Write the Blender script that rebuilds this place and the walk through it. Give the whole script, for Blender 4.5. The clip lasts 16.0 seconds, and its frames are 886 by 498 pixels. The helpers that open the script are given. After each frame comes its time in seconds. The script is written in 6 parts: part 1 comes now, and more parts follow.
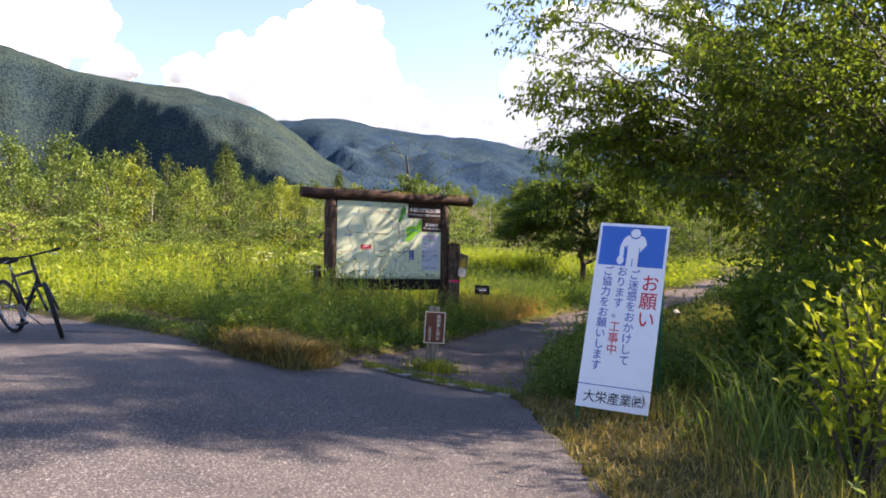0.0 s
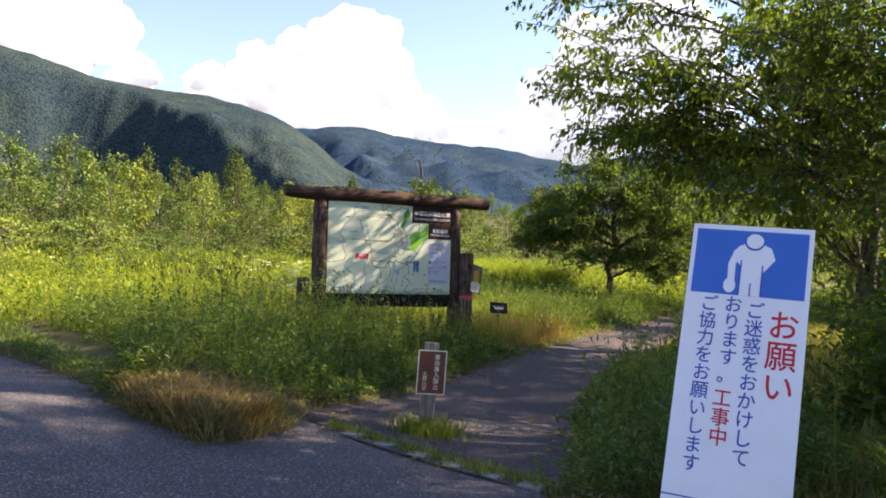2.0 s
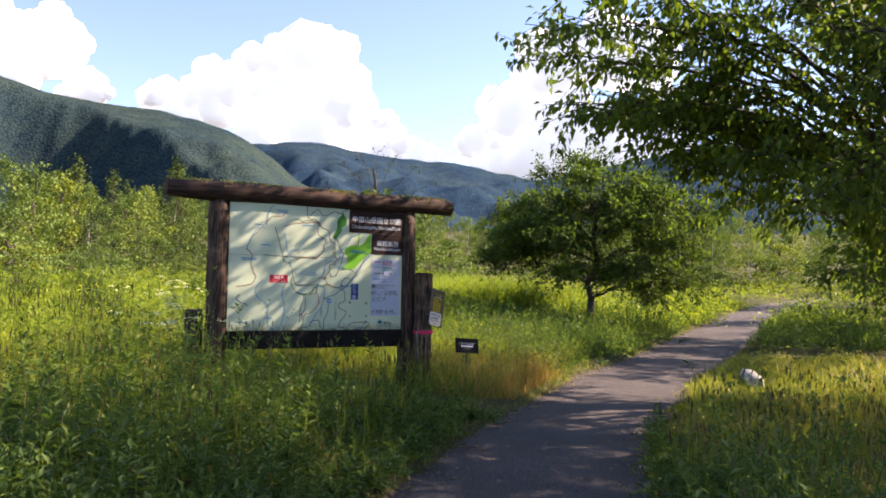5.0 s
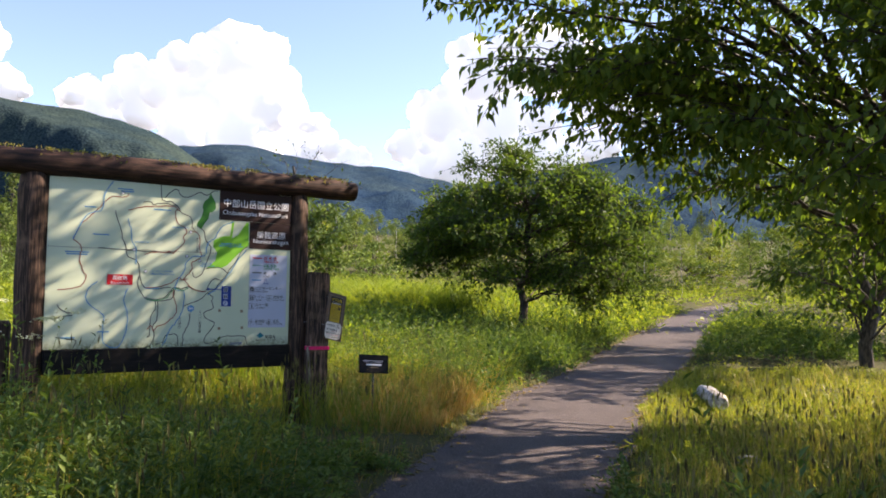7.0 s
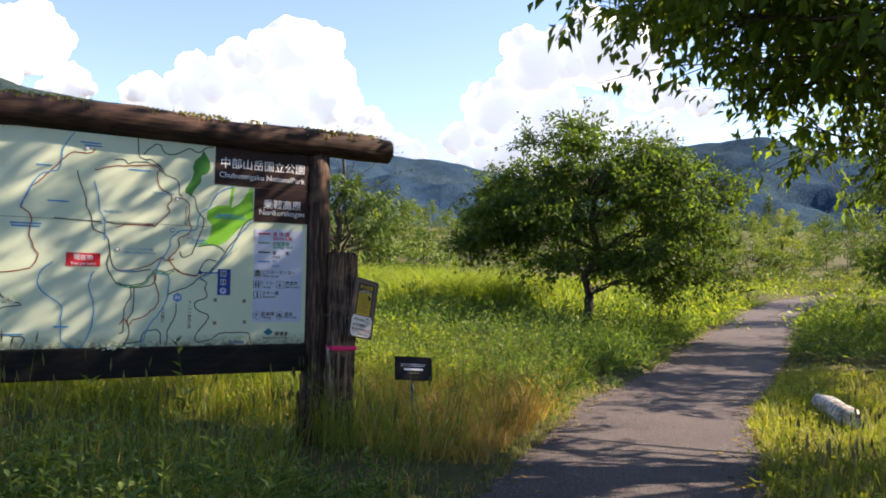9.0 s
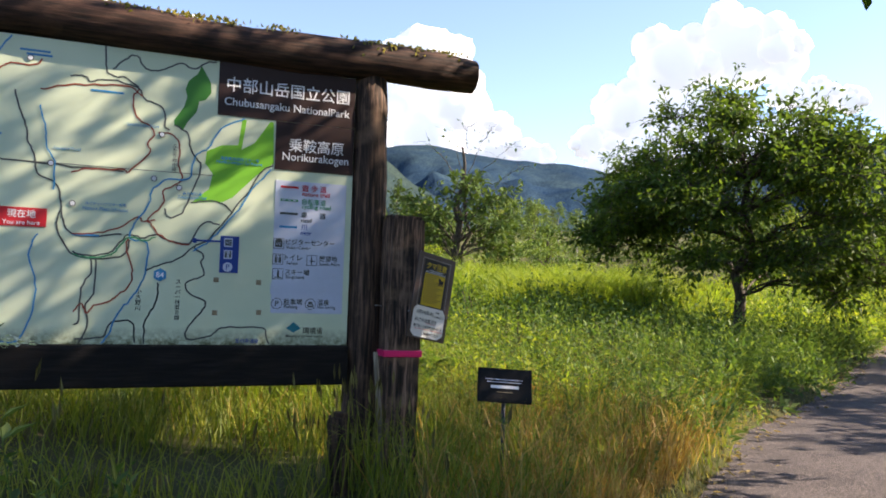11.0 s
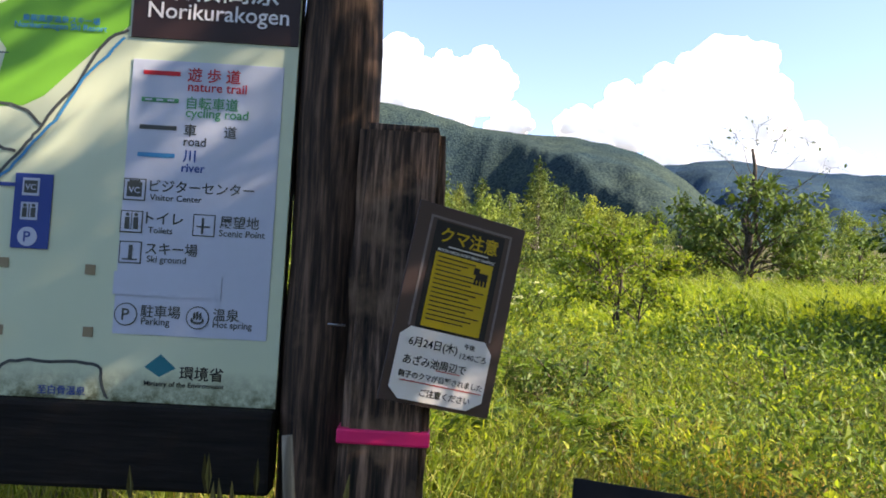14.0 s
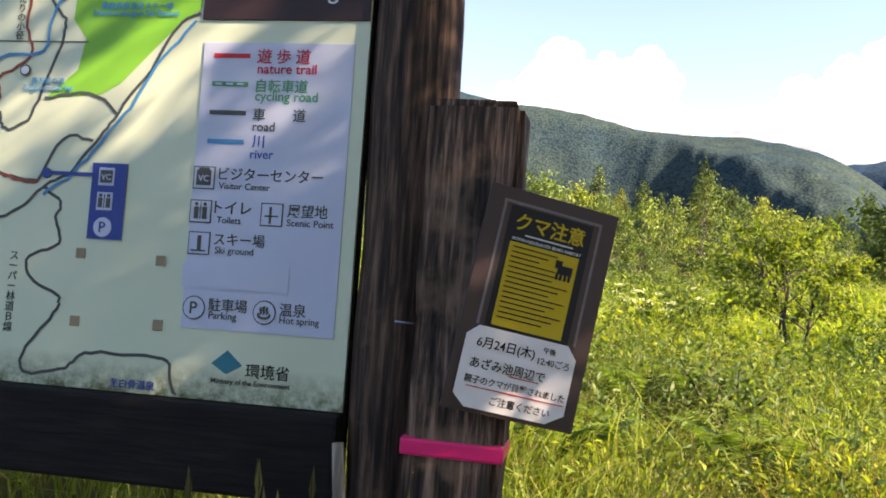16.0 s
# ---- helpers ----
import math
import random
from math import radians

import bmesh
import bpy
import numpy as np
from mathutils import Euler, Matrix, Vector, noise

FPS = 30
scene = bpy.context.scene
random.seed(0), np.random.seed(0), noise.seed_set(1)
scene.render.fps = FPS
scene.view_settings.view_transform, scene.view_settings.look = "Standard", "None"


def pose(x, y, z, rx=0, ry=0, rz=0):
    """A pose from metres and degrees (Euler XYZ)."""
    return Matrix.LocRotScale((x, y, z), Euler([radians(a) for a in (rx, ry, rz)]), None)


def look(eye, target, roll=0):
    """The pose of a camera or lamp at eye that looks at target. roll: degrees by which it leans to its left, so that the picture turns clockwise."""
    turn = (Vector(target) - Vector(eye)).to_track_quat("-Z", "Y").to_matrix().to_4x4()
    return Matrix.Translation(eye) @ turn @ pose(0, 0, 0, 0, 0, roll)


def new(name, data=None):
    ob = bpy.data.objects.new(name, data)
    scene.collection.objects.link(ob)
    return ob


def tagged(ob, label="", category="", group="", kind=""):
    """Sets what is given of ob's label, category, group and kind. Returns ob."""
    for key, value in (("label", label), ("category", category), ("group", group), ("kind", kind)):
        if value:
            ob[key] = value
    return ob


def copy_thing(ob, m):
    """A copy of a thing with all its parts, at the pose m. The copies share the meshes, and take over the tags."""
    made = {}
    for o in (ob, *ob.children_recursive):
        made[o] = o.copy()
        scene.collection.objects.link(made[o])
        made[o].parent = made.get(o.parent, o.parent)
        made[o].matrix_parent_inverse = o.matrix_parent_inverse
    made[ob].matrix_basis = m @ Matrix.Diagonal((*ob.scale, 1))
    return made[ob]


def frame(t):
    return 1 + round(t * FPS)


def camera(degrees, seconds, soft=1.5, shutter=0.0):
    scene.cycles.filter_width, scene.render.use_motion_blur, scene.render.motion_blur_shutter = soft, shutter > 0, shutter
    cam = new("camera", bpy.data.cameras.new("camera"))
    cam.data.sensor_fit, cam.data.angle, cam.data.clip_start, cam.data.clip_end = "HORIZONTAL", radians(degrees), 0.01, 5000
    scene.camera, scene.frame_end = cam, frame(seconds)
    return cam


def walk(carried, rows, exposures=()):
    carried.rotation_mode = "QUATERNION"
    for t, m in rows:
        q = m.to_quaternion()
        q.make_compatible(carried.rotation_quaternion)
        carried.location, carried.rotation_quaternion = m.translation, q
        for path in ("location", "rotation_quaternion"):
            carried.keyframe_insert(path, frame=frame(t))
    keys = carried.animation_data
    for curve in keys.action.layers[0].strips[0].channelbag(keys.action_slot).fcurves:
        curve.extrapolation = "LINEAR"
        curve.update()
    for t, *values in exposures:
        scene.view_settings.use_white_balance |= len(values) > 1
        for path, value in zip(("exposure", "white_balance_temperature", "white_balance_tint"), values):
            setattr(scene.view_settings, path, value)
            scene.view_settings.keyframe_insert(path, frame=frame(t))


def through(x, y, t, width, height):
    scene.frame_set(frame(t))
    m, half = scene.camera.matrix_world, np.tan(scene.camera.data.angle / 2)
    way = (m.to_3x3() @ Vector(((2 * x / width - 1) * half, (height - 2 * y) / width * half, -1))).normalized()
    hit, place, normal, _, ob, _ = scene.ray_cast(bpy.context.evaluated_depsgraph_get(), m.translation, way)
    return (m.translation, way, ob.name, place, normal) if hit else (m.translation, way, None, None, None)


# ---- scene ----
# The camera and its walk
cam = camera(57.6, 16.0, soft=1.8)
METRES, EYE = 16.0, 1.165
ROWS = [
    (0.0, 0.0, 0.0, 0.0, -0.02, 1.24, -0.91),
    (0.5, 0.006, 0.0353, 0.0015, 0.03, 1.36, -0.7),
    (1.0, 0.0072, 0.0752, 0.0031, 0.24, 1.32, -1.0),
    (1.5, 0.0091, 0.1138, 0.0037, 0.43, 1.92, -1.07),
    (2.0, 0.0072, 0.1564, 0.0053, 1.15, 1.85, -1.54),
    (2.5, 0.005, 0.1961, 0.0066, 1.75, 2.28, -1.34),
    (3.0, 0.0003, 0.236, 0.0079, 2.84, 2.48, -1.66),
    (3.5, -0.0007, 0.2754, 0.0098, 3.05, 2.75, -1.18),
    (4.0, 0.0017, 0.3151, 0.011, 2.32, 2.81, -1.3),
    (4.5, 0.0048, 0.3524, 0.0126, -0.29, 3.0, -1.02),
    (5.0, 0.011, 0.391, 0.0157, -1.75, 3.0, -0.99),
    (7.5, 0.0424, 0.5602, 0.0155, -7.02, 3.47, -0.8),
    (8.0, 0.0472, 0.5891, 0.0138, -6.79, 3.14, -0.84),
    (8.5, 0.0473, 0.6195, 0.0138, -5.49, 3.22, -1.56),
    (9.0, 0.0477, 0.6486, 0.0126, -2.79, 2.83, -0.96),
    (11.5, 0.0674, 0.8182, 0.0024, 8.33, 3.06, -1.78),
    (12.0, 0.0718, 0.8514, 0.0017, 11.63, 3.13, -1.63),
    (12.5, 0.078, 0.8844, 0.0019, 17.31, 2.99, -2.41),
    (13.0, 0.0813, 0.9143, 0.0019, 18.14, 3.24, -2.39),
    (13.5, 0.0844, 0.9422, 0.0027, 21.25, 3.22, -2.8),
    (14.0, 0.0825, 0.9624, 0.0031, 26.79, 3.55, -3.1),
    (14.5, 0.0858, 0.9809, 0.0047, 35.53, 2.9, -3.67),
    (15.0, 0.0881, 0.9855, 0.0046, 36.16, 4.11, -4.42),
    (15.5, 0.0867, 0.9832, 0.0041, 36.3, 3.55, -4.27),
    (16.0, 0.0858, 0.9819, 0.0024, 38.15, 3.27, -3.87),
]
walk(cam, [(t, pose(METRES * x, METRES * y, EYE + METRES * z, 90 + pitch, roll, yaw)) for t, x, y, z, yaw, pitch, roll in ROWS],
     exposures=[(0.0, 1.75, 7700, 26), (5.0, 1.58, 7500, 25), (9.0, 1.52, 7400, 21), (12.0, 1.6, 7300, 18), (14.0, 1.75, 7500, 20), (14.6, 2.0, 7900, 23), (16.0, 2.05, 8100, 25)])

# World, sun and exposure
SUN_AZ, SUN_EL = 78.5, 36.0     # degrees clockwise from +y, degrees above the horizon
world = bpy.data.worlds.new("world")
scene.world = world
world.use_nodes = True
wn = world.node_tree.nodes
sky = wn.new("ShaderNodeTexSky")
sky.sky_type, sky.sun_disc = "NISHITA", False
sky.sun_elevation, sky.sun_rotation = radians(SUN_EL), radians(SUN_AZ)
sky.altitude, sky.air_density, sky.dust_density, sky.ozone_density = 1800, 1.0, 0.5, 2.6
world.node_tree.links.new(sky.outputs["Color"], wn["Background"].inputs["Color"])
wn["Background"].inputs["Strength"].default_value = 0.125
sun_data = bpy.data.lights.new("sun", "SUN")
sun_data.energy, sun_data.angle, sun_data.color = 5.0, radians(0.55), (1.0, 0.93, 0.8)
sun = new("sun", sun_data)
SUNDIR = Vector((math.sin(radians(SUN_AZ)) * math.cos(radians(SUN_EL)), math.cos(radians(SUN_AZ)) * math.cos(radians(SUN_EL)), math.sin(radians(SUN_EL))))
sun.matrix_world = look(SUNDIR * 60, (0, 0, 0))


# Materials
def material(name, build, rough=0.8, metal=0.0, spec=0.3):
    """build(nodes, link, shader) adds what makes the surface."""
    m = bpy.data.materials.new(name)
    m.use_nodes = True
    n, lk = m.node_tree.nodes, m.node_tree.links
    s = n["Principled BSDF"]
    s.inputs["Roughness"].default_value, s.inputs["Metallic"].default_value = rough, metal
    s.inputs["Specular IOR Level"].default_value = spec
    build(n, lk.new, s)
    return m


def noise_at(n, link, scale, detail=4.0, coords="Object", stretch=(1, 1, 1), rough=0.55):
    tc = n.new("ShaderNodeTexCoord")
    mp = n.new("ShaderNodeMapping")
    mp.inputs["Scale"].default_value = stretch
    link(tc.outputs[coords], mp.inputs["Vector"])
    nz = n.new("ShaderNodeTexNoise")
    nz.inputs["Scale"].default_value, nz.inputs["Detail"].default_value, nz.inputs["Roughness"].default_value = scale, detail, rough
    link(mp.outputs["Vector"], nz.inputs["Vector"])
    return nz.outputs["Fac"]


def ramp(n, link, fac, stops):
    r = n.new("ShaderNodeValToRGB")
    e = r.color_ramp.elements
    while len(e) < len(stops):
        e.new(0.5)
    for k, (p, c) in zip(e, stops):
        k.position, k.color = p, (*c, 1)
    link(fac, r.inputs["Fac"])
    return r.outputs["Color"]


def mix(n, link, fac, a, b, mode="MIX"):
    x = n.new("ShaderNodeMix")
    x.data_type, x.blend_type = "RGBA", mode
    for sock, v in ((x.inputs[0], fac), (x.inputs[6], a), (x.inputs[7], b)):
        if isinstance(v, (int, float)):
            sock.default_value = v
        elif isinstance(v, tuple):
            sock.default_value = (*v, 1)
        else:
            link(v, sock)
    return x.outputs[2]


def bump(n, link, s, height, strength, distance):
    b = n.new("ShaderNodeBump")
    b.inputs["Strength"].default_value, b.inputs["Distance"].default_value = strength, distance
    link(height, b.inputs["Height"])
    link(b.outputs["Normal"], s.inputs["Normal"])


def asphalt_mat(name, lo, hi):
    def build(n, link, s):
        fine = noise_at(n, link, 70, 5, rough=0.8)
        wide = noise_at(n, link, 0.9, 5)
        patch = noise_at(n, link, 5.5, 6, rough=0.7)
        c = ramp(n, link, fine, [(0.36, tuple(0.7 * v for v in lo)), (0.5, lo), (0.56, hi), (0.66, tuple(2.9 * v for v in hi))])
        c = mix(n, link, 0.6, c, ramp(n, link, wide, [(0.3, (0.62, 0.6, 0.6)), (0.7, (1.15, 1.12, 1.1))]), "MULTIPLY")
        c = mix(n, link, ramp(n, link, patch, [(0.56, (0, 0, 0)), (0.78, (0.4, 0.4, 0.4))]), c, (0.19, 0.16, 0.13))
        link(c, s.inputs["Base Color"])
        bump(n, link, s, fine, 0.9, 0.012)
    return material(name, build, 0.85)


def leaf_mat(name, dark, mid, light, through=0.4, gloss=0.6, patch=0.55, patch_scale=0.7, vary=0.0):
    """Foliage: a glossy leaf that lets light through, each leaf, patch and plant a little different."""
    m = bpy.data.materials.new(name)
    m.use_nodes = True
    n, link = m.node_tree.nodes, m.node_tree.links.new
    s = n["Principled BSDF"]
    g = n.new("ShaderNodeNewGeometry")
    c = ramp(n, link, g.outputs["Random Per Island"], [(0.0, dark), (0.5, mid), (1.0, light)])
    wide = noise_at(n, link, patch_scale, 4, rough=0.65)
    c = mix(n, link, patch, c, ramp(n, link, wide, [(0.32, (0.6, 0.68, 0.62)), (0.5, (1.05, 1.08, 1.0)), (0.66, (1.42, 1.3, 0.9))]), "MULTIPLY")
    if vary:
        o = n.new("ShaderNodeObjectInfo")
        c = mix(n, link, vary, c, ramp(n, link, o.outputs["Random"], [(0.0, (0.36, 0.46, 0.46)), (0.4, (0.75, 0.83, 0.85)), (0.75, (1.15, 1.12, 0.9)), (1.0, (1.75, 1.45, 0.75))]), "MULTIPLY")
    link(c, s.inputs["Base Color"])
    s.inputs["Roughness"].default_value, s.inputs["Specular IOR Level"].default_value = gloss, 0.22
    t = n.new("ShaderNodeBsdfTranslucent")
    link(mix(n, link, 1.0, c, (1.42, 1.42, 0.58), "MULTIPLY"), t.inputs["Color"])
    x = n.new("ShaderNodeMixShader")
    x.inputs[0].default_value = through
    link(s.outputs[0], x.inputs[1])
    link(t.outputs[0], x.inputs[2])
    link(x.outputs[0], n["Material Output"].inputs["Surface"])
    return m


def wood_mat(name, dark, mid, worn, stretch=(14, 14, 1.2), wear=0.62, rough=0.8, pale=2.1):
    def build(n, link, s):
        grain = noise_at(n, link, 3.0, 8, stretch=stretch, rough=0.65)
        blot = noise_at(n, link, 4.0, 5)
        c = ramp(n, link, grain, [(0.36, dark), (0.5, mid), (0.66, tuple(v * pale for v in mid))])
        c = mix(n, link, ramp(n, link, blot, [(wear, (0, 0, 0)), (wear + 0.14, (0.75, 0.75, 0.75))]), c, worn)
        link(c, s.inputs["Base Color"])
        bump(n, link, s, grain, 0.7, 0.008)
    return material(name, build, rough)


def paint_mat(name, colour, rough=0.5, dirt=0.15, metal=0.0):
    def build(n, link, s):
        a = noise_at(n, link, 6.0, 6, rough=0.7)
        c = mix(n, link, ramp(n, link, a, [(0.42, (0, 0, 0)), (0.75, (dirt, dirt, dirt))]), colour, tuple(v * 0.45 + 0.02 for v in colour))
        link(c, s.inputs["Base Color"])
        r = n.new("ShaderNodeMath")
        r.operation, r.inputs[1].default_value = "MULTIPLY_ADD", 0.25
        r.inputs[2].default_value = rough - 0.1
        link(a, r.inputs[0])
        link(r.outputs[0], s.inputs["Roughness"])
    return material(name, build, rough, metal)


def stone_mat(name, lo, hi, scale=9.0):
    def build(n, link, s):
        a, b = noise_at(n, link, scale, 8, rough=0.7), noise_at(n, link, scale * 12, 3)
        c = mix(n, link, 0.5, ramp(n, link, a, [(0.3, lo), (0.7, hi)]), ramp(n, link, b, [(0.3, (0.7, 0.7, 0.7)), (0.7, (1.2, 1.2, 1.2))]), "MULTIPLY")
        link(c, s.inputs["Base Color"])
        bump(n, link, s, a, 0.6, 0.012)
    return material(name, build, 0.9)


ASPHALT = asphalt_mat("asphalt", (0.072, 0.067, 0.07), (0.15, 0.141, 0.142))
PATH = asphalt_mat("path_asphalt", (0.05, 0.042, 0.041), (0.125, 0.102, 0.095))
CONCRETE = stone_mat("concrete", (0.16, 0.16, 0.16), (0.3, 0.29, 0.28))
SLAB = stone_mat("slab_stone", (0.024, 0.025, 0.029), (0.055, 0.056, 0.064), 4)
ROCK = stone_mat("rock", (0.1, 0.1, 0.09), (0.27, 0.26, 0.24))


def ground_build(n, link, s):
    a, b = noise_at(n, link, 0.8, 6), noise_at(n, link, 14, 8, rough=0.75)
    c = ramp(n, link, a, [(0.3, (0.045, 0.055, 0.018)), (0.55, (0.075, 0.08, 0.028)), (0.75, (0.12, 0.095, 0.045))])
    c = mix(n, link, ramp(n, link, b, [(0.45, (0, 0, 0)), (0.75, (0.8, 0.8, 0.8))]), c, (0.13, 0.1, 0.06))
    link(c, s.inputs["Base Color"])
    bump(n, link, s, b, 0.8, 0.05)


SOIL = material("soil_and_litter", ground_build, 0.95, spec=0.1)
LOG = wood_mat("dark_log", (0.012, 0.008, 0.006), (0.045, 0.022, 0.014), (0.11, 0.055, 0.035), stretch=(1.2, 14, 14))
POST = wood_mat("dark_post", (0.012, 0.008, 0.006), (0.055, 0.032, 0.021), (0.2, 0.12, 0.075), wear=0.56, stretch=(18, 18, 1.0), pale=3.4)
WORN = wood_mat("weathered_post", (0.01, 0.008, 0.007), (0.075, 0.046, 0.032), (0.3, 0.19, 0.12), wear=0.54, stretch=(22, 22, 1.0), pale=4.5)
GREYWOOD = wood_mat("grey_wood", (0.12, 0.1, 0.07), (0.22, 0.18, 0.13), (0.3, 0.25, 0.18))
BEAM = wood_mat("black_beam", (0.004, 0.0035, 0.003), (0.008, 0.006, 0.005), (0.13, 0.09, 0.06), stretch=(1.2, 14, 14), wear=0.68)
BARK = wood_mat("bark", (0.02, 0.016, 0.012), (0.065, 0.052, 0.04), (0.11, 0.1, 0.08), stretch=(6, 6, 1.5))
BLEACHED = wood_mat("bleached_wood", (0.12, 0.1, 0.085), (0.34, 0.315, 0.275), (0.5, 0.475, 0.43), stretch=(7, 2, 7), wear=0.5)
BIRCH = wood_mat("pale_bark", (0.15, 0.13, 0.11), (0.42, 0.4, 0.36), (0.5, 0.48, 0.45), stretch=(4, 4, 8))
WHITE = paint_mat("white_board", (0.78, 0.78, 0.8), 0.45, 0.12)
BLUE = paint_mat("blue_print", (0.02, 0.14, 0.5), 0.4, 0.2)
DARKBLUE = paint_mat("dark_blue_print", (0.02, 0.06, 0.28), 0.45, 0.1)
TEXTBLUE = paint_mat("blue_lettering", (0.02, 0.08, 0.36), 0.45, 0.1)
RED = paint_mat("red_print", (0.6, 0.02, 0.03), 0.45, 0.1)
BLACK = paint_mat("black_print", (0.015, 0.015, 0.018), 0.45, 0.1)
GREENPIPE = paint_mat("green_steel", (0.01, 0.16, 0.09), 0.4, 0.3)
BROWN = paint_mat("brown_panel", (0.035, 0.016, 0.014), 0.45, 0.2)
SIGNBROWN = paint_mat("brown_sign_paint", (0.16, 0.05, 0.025), 0.45, 0.2)
CREAM = paint_mat("cream_print", (0.75, 0.66, 0.5), 0.5, 0.1)
GREENMAP = paint_mat("green_print", (0.2, 0.55, 0.045), 0.45, 0.1)
DKGREENMAP = paint_mat("dark_green_print", (0.05, 0.24, 0.04), 0.45, 0.1)
CYAN = paint_mat("blue_line_print", (0.03, 0.26, 0.52), 0.5, 0.1)
GREYLINE = paint_mat("grey_line_print", (0.07, 0.08, 0.075), 0.5, 0.1)
TRAIL = paint_mat("faded_red_line_print", (0.28, 0.06, 0.035), 0.5, 0.1)
CYCLE = paint_mat("green_line_print", (0.06, 0.3, 0.14), 0.5, 0.1)
LEGEND = paint_mat("pale_lilac_print", (0.55, 0.6, 0.72), 0.5, 0.12)
TEAL = paint_mat("teal_print", (0.01, 0.2, 0.25), 0.45, 0.1)
YELLOW = paint_mat("yellow_print", (0.6, 0.42, 0.015), 0.35, 0.12)
PAPER = paint_mat("white_paper", (0.82, 0.79, 0.76), 0.35, 0.06)
PLASTIC = paint_mat("dark_laminate", (0.075, 0.048, 0.045), 0.3, 0.5)
SLEEVE = paint_mat("sleeve_plastic", (0.2, 0.17, 0.17), 0.25, 0.4)
PINK = paint_mat("pink_tape", (0.95, 0.03, 0.17), 0.35, 0.05)
TAPEBROWN = paint_mat("old_tape", (0.32, 0.25, 0.15), 0.6, 0.2)
RUBBER = paint_mat("rubber", (0.012, 0.012, 0.013), 0.7, 0.1)
STEEL = paint_mat("dull_steel", (0.35, 0.36, 0.38), 0.35, 0.3, 0.9)
FRAMEPAINT = paint_mat("dark_frame_paint", (0.02, 0.025, 0.04), 0.3, 0.1)


def map_build(n, link, s):
    """The map sheet: pale green print with mould creeping up from its lower edge."""
    a, b = noise_at(n, link, 2.0, 4), noise_at(n, link, 26, 8, rough=0.75)
    c = ramp(n, link, a, [(0.3, (0.6, 0.68, 0.48)), (0.7, (0.68, 0.74, 0.53))])
    tc, sp = n.new("ShaderNodeTexCoord"), n.new("ShaderNodeSeparateXYZ")
    link(tc.outputs["Object"], sp.inputs[0])
    mr = n.new("ShaderNodeMapRange")
    for k, v in zip(("From Min", "From Max", "To Min", "To Max"), (0.89, 0.99, 1.15, 0.0)):
        mr.inputs[k].default_value = v
    link(sp.outputs["Z"], mr.inputs["Value"])
    m = n.new("ShaderNodeMath")
    m.operation = "MULTIPLY"
    link(mr.outputs[0], m.inputs[0])
    link(ramp(n, link, b, [(0.35, (0, 0, 0)), (0.6, (1, 1, 1))]), m.inputs[1])
    link(mix(n, link, m.outputs[0], c, (0.12, 0.13, 0.06)), s.inputs["Base Color"])


MAPSHEET = material("map_sheet", map_build, 0.4)
TREELEAF = leaf_mat("cherry_leaf", (0.055, 0.098, 0.02), (0.092, 0.15, 0.028), (0.165, 0.22, 0.04), 0.5)
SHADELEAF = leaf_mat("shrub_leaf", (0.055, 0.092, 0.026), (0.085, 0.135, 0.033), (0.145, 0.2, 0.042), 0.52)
DARKLEAF = leaf_mat("dark_crown_leaf", (0.044, 0.08, 0.022), (0.072, 0.122, 0.029), (0.125, 0.185, 0.041), 0.46)
SAPLEAF = leaf_mat("sapling_leaf", (0.1, 0.165, 0.02), (0.16, 0.23, 0.03), (0.26, 0.3, 0.05), 0.45)
YELLOWLEAF = leaf_mat("bright_leaf", (0.14, 0.2, 0.02), (0.25, 0.3, 0.03), (0.38, 0.4, 0.06), 0.5)
MEADOWLEAF = leaf_mat("meadow_leaf", (0.13, 0.195, 0.03), (0.2, 0.268, 0.043), (0.31, 0.345, 0.068), 0.45, 0.5, 0.85, 0.4)
WEEDLEAF = leaf_mat("weed_leaf", (0.05, 0.1, 0.03), (0.09, 0.152, 0.041), (0.175, 0.23, 0.072), 0.38, 0.55, 0.7, 1.1)
GRASS = leaf_mat("grass_blade", (0.08, 0.128, 0.022), (0.15, 0.2, 0.034), (0.28, 0.28, 0.07), 0.45, 0.5, 0.75, 0.9)
VERGE = leaf_mat("yellowing_grass", (0.125, 0.135, 0.035), (0.215, 0.2, 0.065), (0.37, 0.29, 0.14), 0.42, 0.5)
DRYGRASS = leaf_mat("dry_grass", (0.27, 0.14, 0.05), (0.42, 0.245, 0.09), (0.52, 0.375, 0.175), 0.4, 0.6)
WITHERED = leaf_mat("withered_grass", (0.1, 0.085, 0.035), (0.2, 0.15, 0.065), (0.32, 0.24, 0.11), 0.35, 0.6)
SEED = leaf_mat("seed_head", (0.06, 0.05, 0.02), (0.12, 0.11, 0.045), (0.24, 0.22, 0.1), 0.15, 0.7)
FLOWER = leaf_mat("white_flower", (0.6, 0.62, 0.55), (0.72, 0.74, 0.66), (0.8, 0.82, 0.75), 0.3, 0.6)
FORESTLEAF = leaf_mat("forest_leaf", (0.135, 0.19, 0.05), (0.165, 0.222, 0.06), (0.2, 0.258, 0.07), 0.2, 0.85, 0.6, 0.5, 0.85)
FERNLEAF = leaf_mat("fern_frond", (0.06, 0.11, 0.02), (0.1, 0.165, 0.03), (0.15, 0.22, 0.04), 0.4, 0.5)
